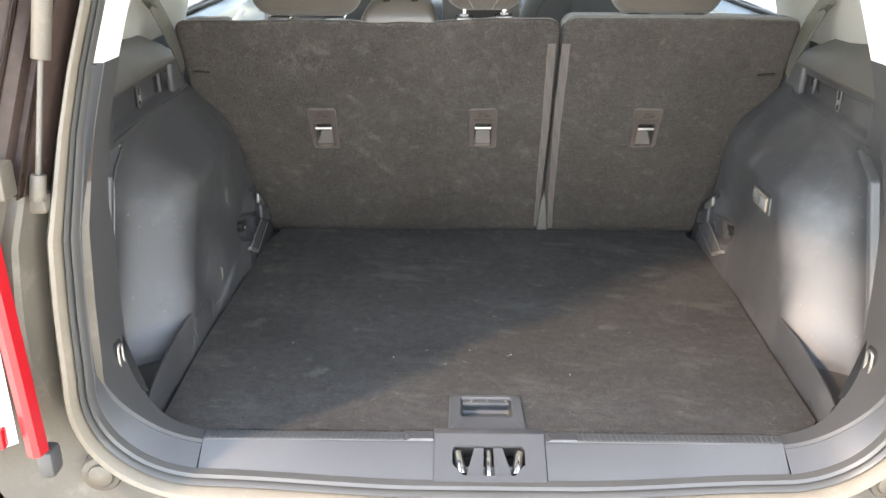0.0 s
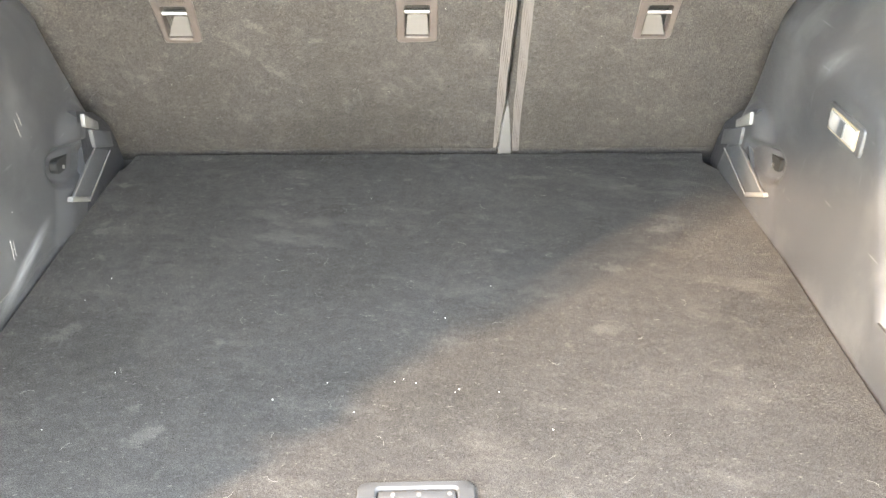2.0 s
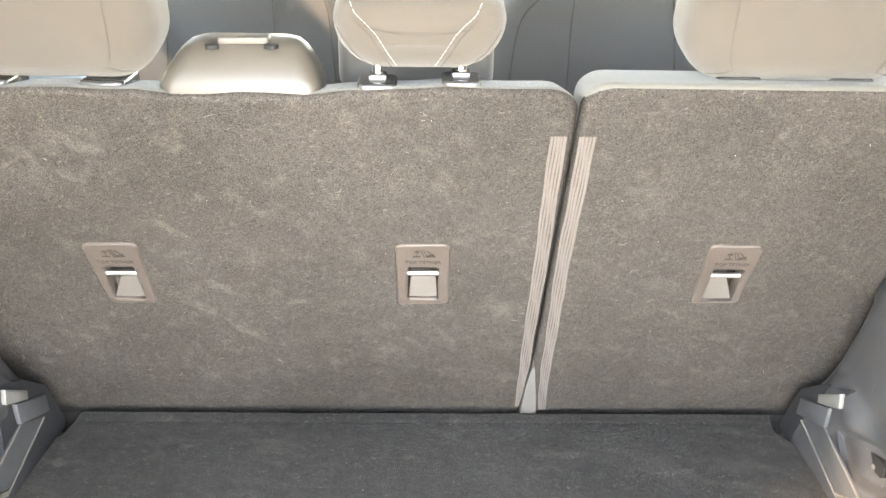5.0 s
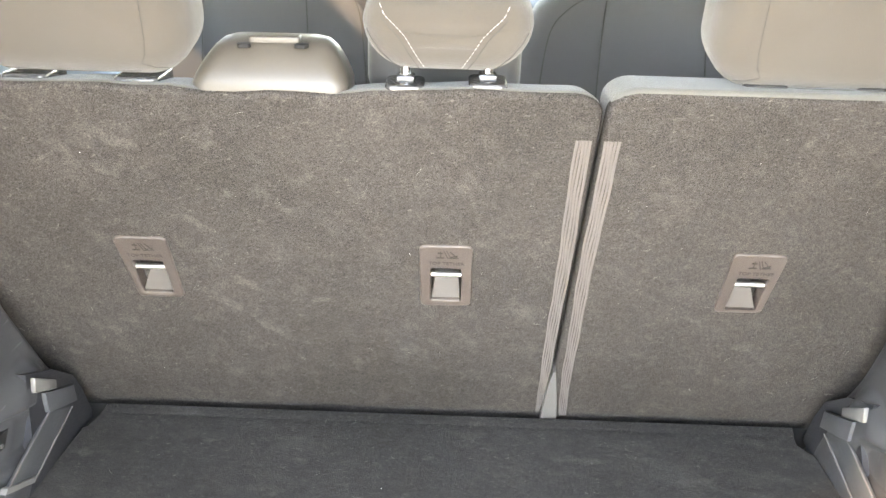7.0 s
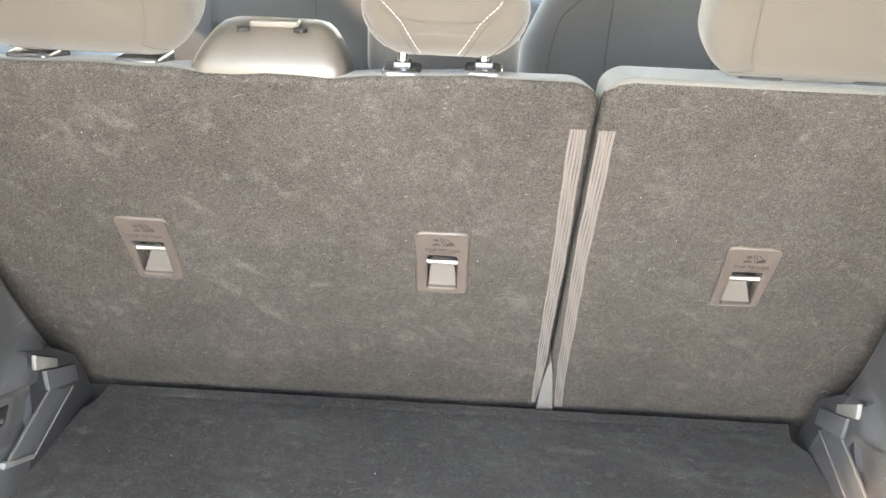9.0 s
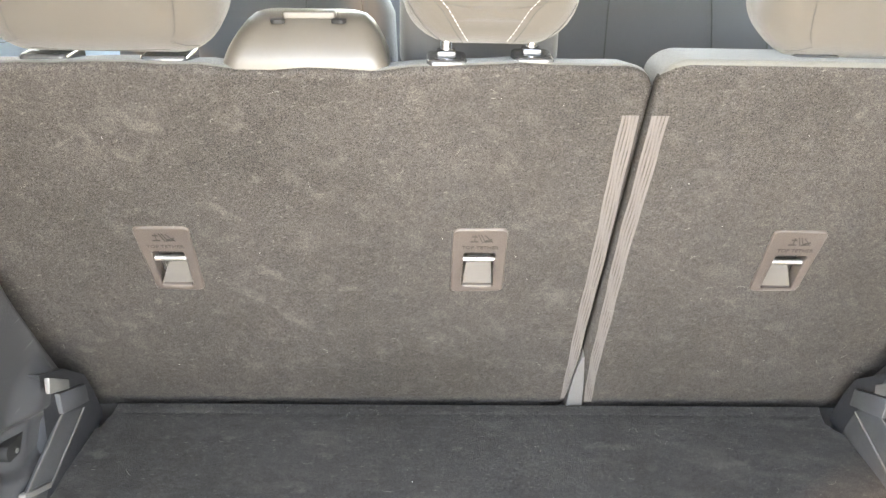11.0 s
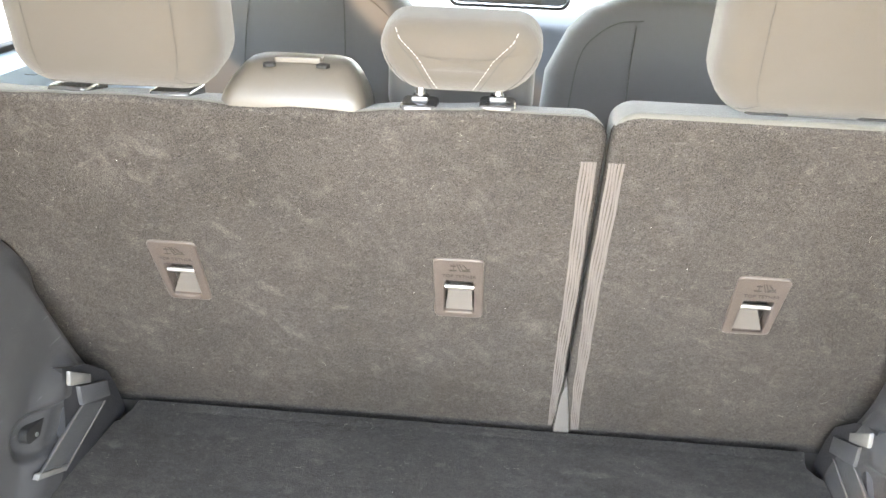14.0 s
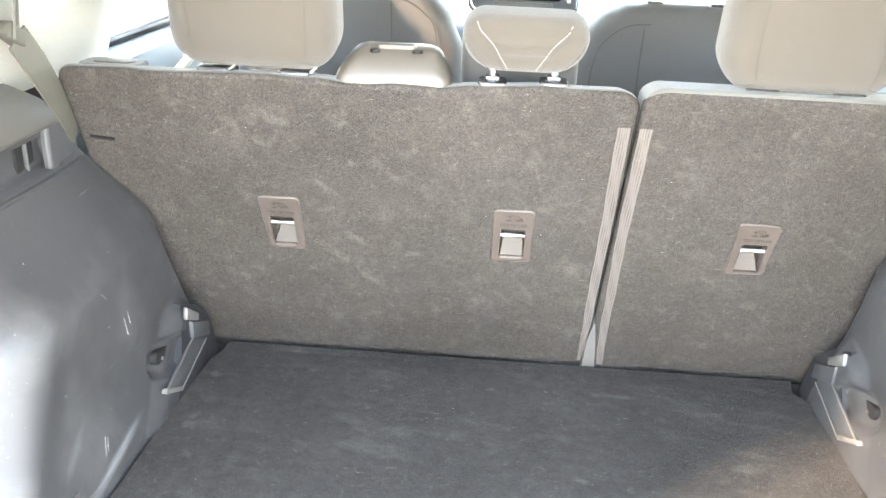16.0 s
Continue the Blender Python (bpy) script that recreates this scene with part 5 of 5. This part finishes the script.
for s in (-1, 1):
    belt = thing("seat_belt", "brown-grey seat belt webbing beside the rear seat", "seat belt", "rear outer seat belts")
    part("webbing", ribbon([(s * 0.640, 1.688, 1.130), (s * 0.636, 1.664, 1.165), (s * 0.639, 1.645, 1.200), (s * 0.648, 1.622, 1.245), (s * 0.658, 1.600, 1.285)], [0.022, 0.034, 0.045, 0.050, 0.048], (0.0, 0.85, 0.5)), BELT, belt)
    part("upper_webbing", ribbon([(s * 0.658, 1.600, 1.287), (s * 0.652, 1.605, 1.36), (s * 0.63, 1.62, 1.47), (s * 0.60, 1.64, 1.56)], [0.040, 0.02, 0.02, 0.03], (0.3 * s, 0.8, 0.1)), BELT, belt)
    part("belt_guide", pillow(-0.022, -0.012, 0.022, 0.012, 0.006, 0.02, 0.005, Matrix.Translation((s * 0.662, 1.598, 1.288)) @ Matrix.Rotation(radians(90), 4, "Y") @ Matrix.Rotation(radians(60), 4, "Z") @ Matrix.Translation((0, 0, -0.01))), BELT, belt)


# ---------------------------------------------------------------- cabin in front
def flowing(points, k=5):
    """Fills in a smooth curve between points."""
    ps = [Vector(p) for p in points]
    ps = [2 * ps[0] - ps[1]] + ps + [2 * ps[-1] - ps[-2]]
    out = []
    for a, b, c, d in zip(ps, ps[1:], ps[2:], ps[3:]):
        for i in range(k):
            t = i / k
            out.append(0.5 * (2 * b + (c - a) * t + (2 * a - 5 * b + 4 * c - d) * t * t + (3 * b - a - 3 * c + d) * t ** 3))
    return out + [ps[-2]]


def front_seat(x, top, label):
    seat = thing("front_seat", label, "front seat", "front seats")
    rings = []
    for z, half, yb, d in ((0.62, 0.26, 2.46, 0.16), (0.85, 0.268, 2.44, 0.15), (1.02, 0.266, 2.45, 0.14), (top - 0.15, 0.258, 2.472, 0.13), (top - 0.07, 0.220, 2.49, 0.12), (top - 0.03, 0.182, 2.50, 0.105), (top - 0.008, 0.140, 2.51, 0.085), (top, 0.095, 2.525, 0.055)):
        rings.append([(x + px, yb + d / 2 + py, z) for px, py in rrect(-half, -d / 2, half, d / 2, d * 0.42, 6)])
    back = part("backrest", loft(rings), DARK_CLOTH, seat, "dark blue-grey cloth backrest", angle=60)
    for sx in (-1, 1):
        part("seam", tube(flowing([(x + sx * 0.105, 2.438, 0.80), (x + sx * 0.103, 2.446, 1.02), (x + sx * 0.098, 2.474, top - 0.12), (x + sx * 0.092, 2.494, top - 0.05)]), 0.0013, 5), SEAM_THREAD, back)
        part("seam", tube(flowing([(x + sx * 0.215, 2.446, 0.95), (x + sx * 0.211, 2.455, 1.06), (x + sx * 0.196, 2.474, top - 0.11), (x + sx * 0.165, 2.486, top - 0.068), (x + sx * 0.125, 2.4925, top - 0.045), (x + sx * 0.08, 2.4945, top - 0.040)]), 0.0013, 5), SEAM_THREAD, back)
        post = part("post", cyl((x + sx * 0.07, 2.55, top - 0.02), (x + sx * 0.07, 2.555, top + 0.05), 0.006, 12), CHROME, seat)
        part("guide", box(x + sx * 0.07 - 0.018, x + sx * 0.07 + 0.018, 2.53, 2.57, top - 0.012, top + 0.006, 0.004), TRIM, post)
    part("headrest", pillow(-0.135, 0, 0.135, 0.20, 0.05, 0.11, 0.04, Matrix.Translation((x, 2.60, top + 0.022)) @ Matrix(((1, 0, 0, 0), (0, 0, -1, 0), (0, 1, 0, 0), (0, 0, 0, 1)))), DARK_CLOTH, seat, "dark cloth headrest", angle=70)
    part("seat_cushion", box(x - 0.25, x + 0.25, 2.5, 3.02, 0.52, 0.68, 0.05, 3), DARK_CLOTH, seat)
    part("seat_base", box(x - 0.22, x + 0.22, 2.55, 2.98, 0.44, 0.53, 0.01), TRIM_DARK, seat)
    return seat


front_seat(0.375, 1.275, "front seat with dark blue-grey cloth back, seen from behind")
front_seat(-0.375, 1.305, "tall front seat with dark blue-grey cloth back, seen from behind")

bench = thing("rear_bench", "dark cloth rear bench cushion in front of the seat backs", "bench")
part("bench_cushion", box(-0.66, 0.66, 1.93, 2.34, 0.60, 0.76, 0.05, 3), DARK_CLOTH, bench)
part("bench_base", box(-0.64, 0.64, 1.93, 2.30, 0.44, 0.61, 0.01), TRIM_DARK, bench)

dash = thing("dashboard", "mid-grey dashboard with a dark centre screen", "dashboard")
part("dash_body", prism([(3.28, 0.44), (3.62, 0.44), (3.74, 1.02), (3.60, 1.10), (3.40, 1.13), (3.30, 1.10), (3.26, 0.95)], -0.70, 0.70, 0.02), DASH, dash)
scr = part("screen_housing", pillow(-0.140, 0, 0.200, 0.21, 0.03, 0.04, 0.012, Matrix.Translation((0, 3.30, 1.150)) @ Matrix(((1, 0, 0, 0), (0, 0, -1, 0), (0, 1, 0, 0), (0, 0, 0, 1)))), TRIM, dash, "dark housing with a silver rim")
part("screen", pillow(-0.085, 0.045, 0.145, 0.19, 0.012, 0.002, 0.0005, Matrix.Translation((0, 3.259, 1.150)) @ Matrix(((1, 0, 0, 0), (0, 0, -1, 0), (0, 1, 0, 0), (0, 0, 0, 1)))), SCREEN, scr)
part("rim", tube([Vector((px, 3.2585, 1.150 + pz)) for px, pz in rrect(-0.130, 0.010, 0.190, 0.20, 0.025, 6)], 0.003, 6, closed=True), CHROME, scr, "silver rim")
for x in (-0.108, 0.168):
    part("button", cyl((x, 3.262, 1.195), (x, 3.256, 1.195), 0.007, 16, bevel=0.001), CHROME, scr, "chrome button")
    part("button", cyl((x, 3.262, 1.245), (x, 3.256, 1.245), 0.007, 16, bevel=0.001), CHROME, scr, "chrome button")
part("vent", box(-0.060, 0.120, 3.257, 3.262, 1.166, 1.188, 0.002), COVER_PLASTIC, scr)

for s in (-1, 1):
    door = thing("door_panel", "pale blue-grey rear door trim under its window", "door trim", "rear door panels")
    rings = []
    for y in (1.97, 2.10, 2.5, 2.86):
        rings.append([(s * x, y, z) for x, z in ((0.72, 0.50), (0.70, 0.60), (0.68, 0.85), (0.70, 0.92), (0.705, 1.11), (0.72, 1.172), (0.755, 1.190), (0.79, 1.190), (0.80, 0.50))])
    part("panel", loft(rings), DOOR_TRIM, door)
    part("sill_strip", box(s * 0.755, s * 0.772, 1.99, 2.85, 1.190, 1.200, 0.002), BLACK, door, "black rubber window strip")
    part("pull", tube([(s * 0.71, 2.20, 1.09), (s * 0.685, 2.23, 1.12), (s * 0.680, 2.34, 1.15), (s * 0.690, 2.47, 1.16)], 0.011, 8), WHITE_TRIM, door, "ivory pull handle")
    fdoor = thing("door_panel", "pale blue-grey front door trim under its window", "door trim", "front door panels")
    part("panel", loft([[(s * x, y, z) for x, z in ((0.72, 0.45), (0.70, 0.60), (0.68, 0.85), (0.71, 1.10), (0.755, 1.17), (0.80, 1.17), (0.80, 0.45))] for y in (2.90, 3.3, 3.72)]), DOOR_TRIM, fdoor)
    pillar = box(s * 0.66, s * 0.72, 2.80, 2.90, 1.15, 1.62, 0.01)
    tagged(part("pillar_trim", pillar, WHITE_TRIM), "ivory plastic middle pillar trim between the doors", "pillar trim", kind="structure")

# ---------------------------------------------------------------- crumbs, specks and lint
rng = random.Random(7)
def bits(name, label, spots, size, mat):
    bms = []
    for p in spots:
        b = bmesh.new()
        bmesh.ops.create_icosphere(b, subdivisions=1, radius=size * rng.uniform(0.6, 1.3))
        for v in b.verts:
            v.co *= rng.uniform(0.7, 1.3)
        b.transform(Matrix.Translation(p))
        bms.append(b)
    return tagged(part(name, join(*bms), mat), label, "crumbs", kind="stuff")


near = [(-0.109, 1.258), (0.091, 1.237), (0.045, 1.243), (0.040, 1.238), (-0.030, 1.258), (-0.020, 1.262), (-0.005, 1.255), (-0.075, 1.206), (0.02, 1.40), (0.10, 1.46), (0.32, 1.55)]
bits("crumbs", "pale crumbs scattered on the carpeted load floor", [(x, y, FLOOR_Z + 0.0008) for x, y in near] + [(rng.uniform(-0.48, 0.48), rng.uniform(1.12, 1.85), FLOOR_Z + 0.0003) for _ in range(8)], 0.0007, CRUMB)
bits("specks", "tiny pale specks caught in the seat carpet", [SEAT @ Vector((0.285, 0.257, 0.001))] + [SEAT @ Vector((rng.uniform(-0.55, 0.6), rng.uniform(0.03, 0.58), 0.0006)) for _ in range(26)], 0.00035, CRUMB)
stuck = [(1.578, 1.001), (1.575, 0.994), (1.677, 0.937), (1.53, 0.91), (1.69, 0.867), (1.447, 1.035), (1.364, 0.982), (1.61, 0.86), (1.50, 0.80), (1.40, 0.88), (1.47, 0.760), (1.469, 0.772)]
bits("panel_specks", "tiny pale specks stuck on the black side panels", [(s * (side_x(y, z, s) - 0.0003), y, z) for s in (-1, 1) for y, z in stuck], 0.0005, CRUMB)
for panel, s, strokes in ((left_panel, -1, [(1.578, 0.90, 1.583, 0.872), (1.590, 0.905, 1.594, 0.885), (1.470, 0.775, 1.462, 0.748), (1.476, 0.770, 1.470, 0.750), (1.34, 0.735, 1.40, 0.724), (1.37, 0.728, 1.43, 0.722), (1.52, 0.965, 1.535, 0.950)]),
                          (right_panel, 1, [(1.585, 0.980, 1.590, 0.962), (1.560, 1.000, 1.545, 0.985), (1.530, 1.020, 1.515, 1.012), (1.575, 0.860, 1.580, 0.850), (1.490, 1.000, 1.480, 0.985), (1.500, 0.880, 1.503, 0.862), (1.52, 0.77, 1.535, 0.755)])):
    marks = []
    for y0, z0, y1, z1 in strokes:
        line = [(y0 + (y1 - y0) * k / 5 + 0.0012 * math.sin(3 * k), z0 + (z1 - z0) * k / 5) for k in range(6)]
        marks.append(tube([(s * (side_x(y, z, s) - 0.0001), y, z) for y, z in line], 0.0004, 5))
    tagged(part("scuffs", join(*marks), LINT, panel, "pale scuff strokes"), kind="stuff")
hairs = []
for _ in range(80):
    p = Vector((rng.uniform(-0.58, 0.6), rng.uniform(0.03, 0.6), 0.001))
    a = rng.uniform(0, 6.28)
    L = rng.uniform(0.002, 0.013)
    pts = [SEAT @ (p + Vector((math.cos(a + c * k) * L * k / 3, math.sin(a + c * k) * L * k / 3, 0.0004))) for c in [rng.uniform(-0.4, 0.4)] for k in range(4)]
    hairs.append(tube(pts, 0.00012, 3))
for _ in range(130):
    p = Vector((rng.uniform(-0.48, 0.48), rng.uniform(1.03, 1.89), FLOOR_Z + 0.0006))
    a = rng.uniform(0, 6.28)
    L = rng.uniform(0.003, 0.018)
    c = rng.uniform(-0.5, 0.5)
    hairs.append(tube([p + Vector((math.cos(a + c * k) * L * k / 3, math.sin(a + c * k) * L * k / 3, 0)) for k in range(4)], 0.00012, 3))
tagged(part("lint", join(*hairs), LINT), "pale lint and hairs on the carpets", "lint", kind="stuff")
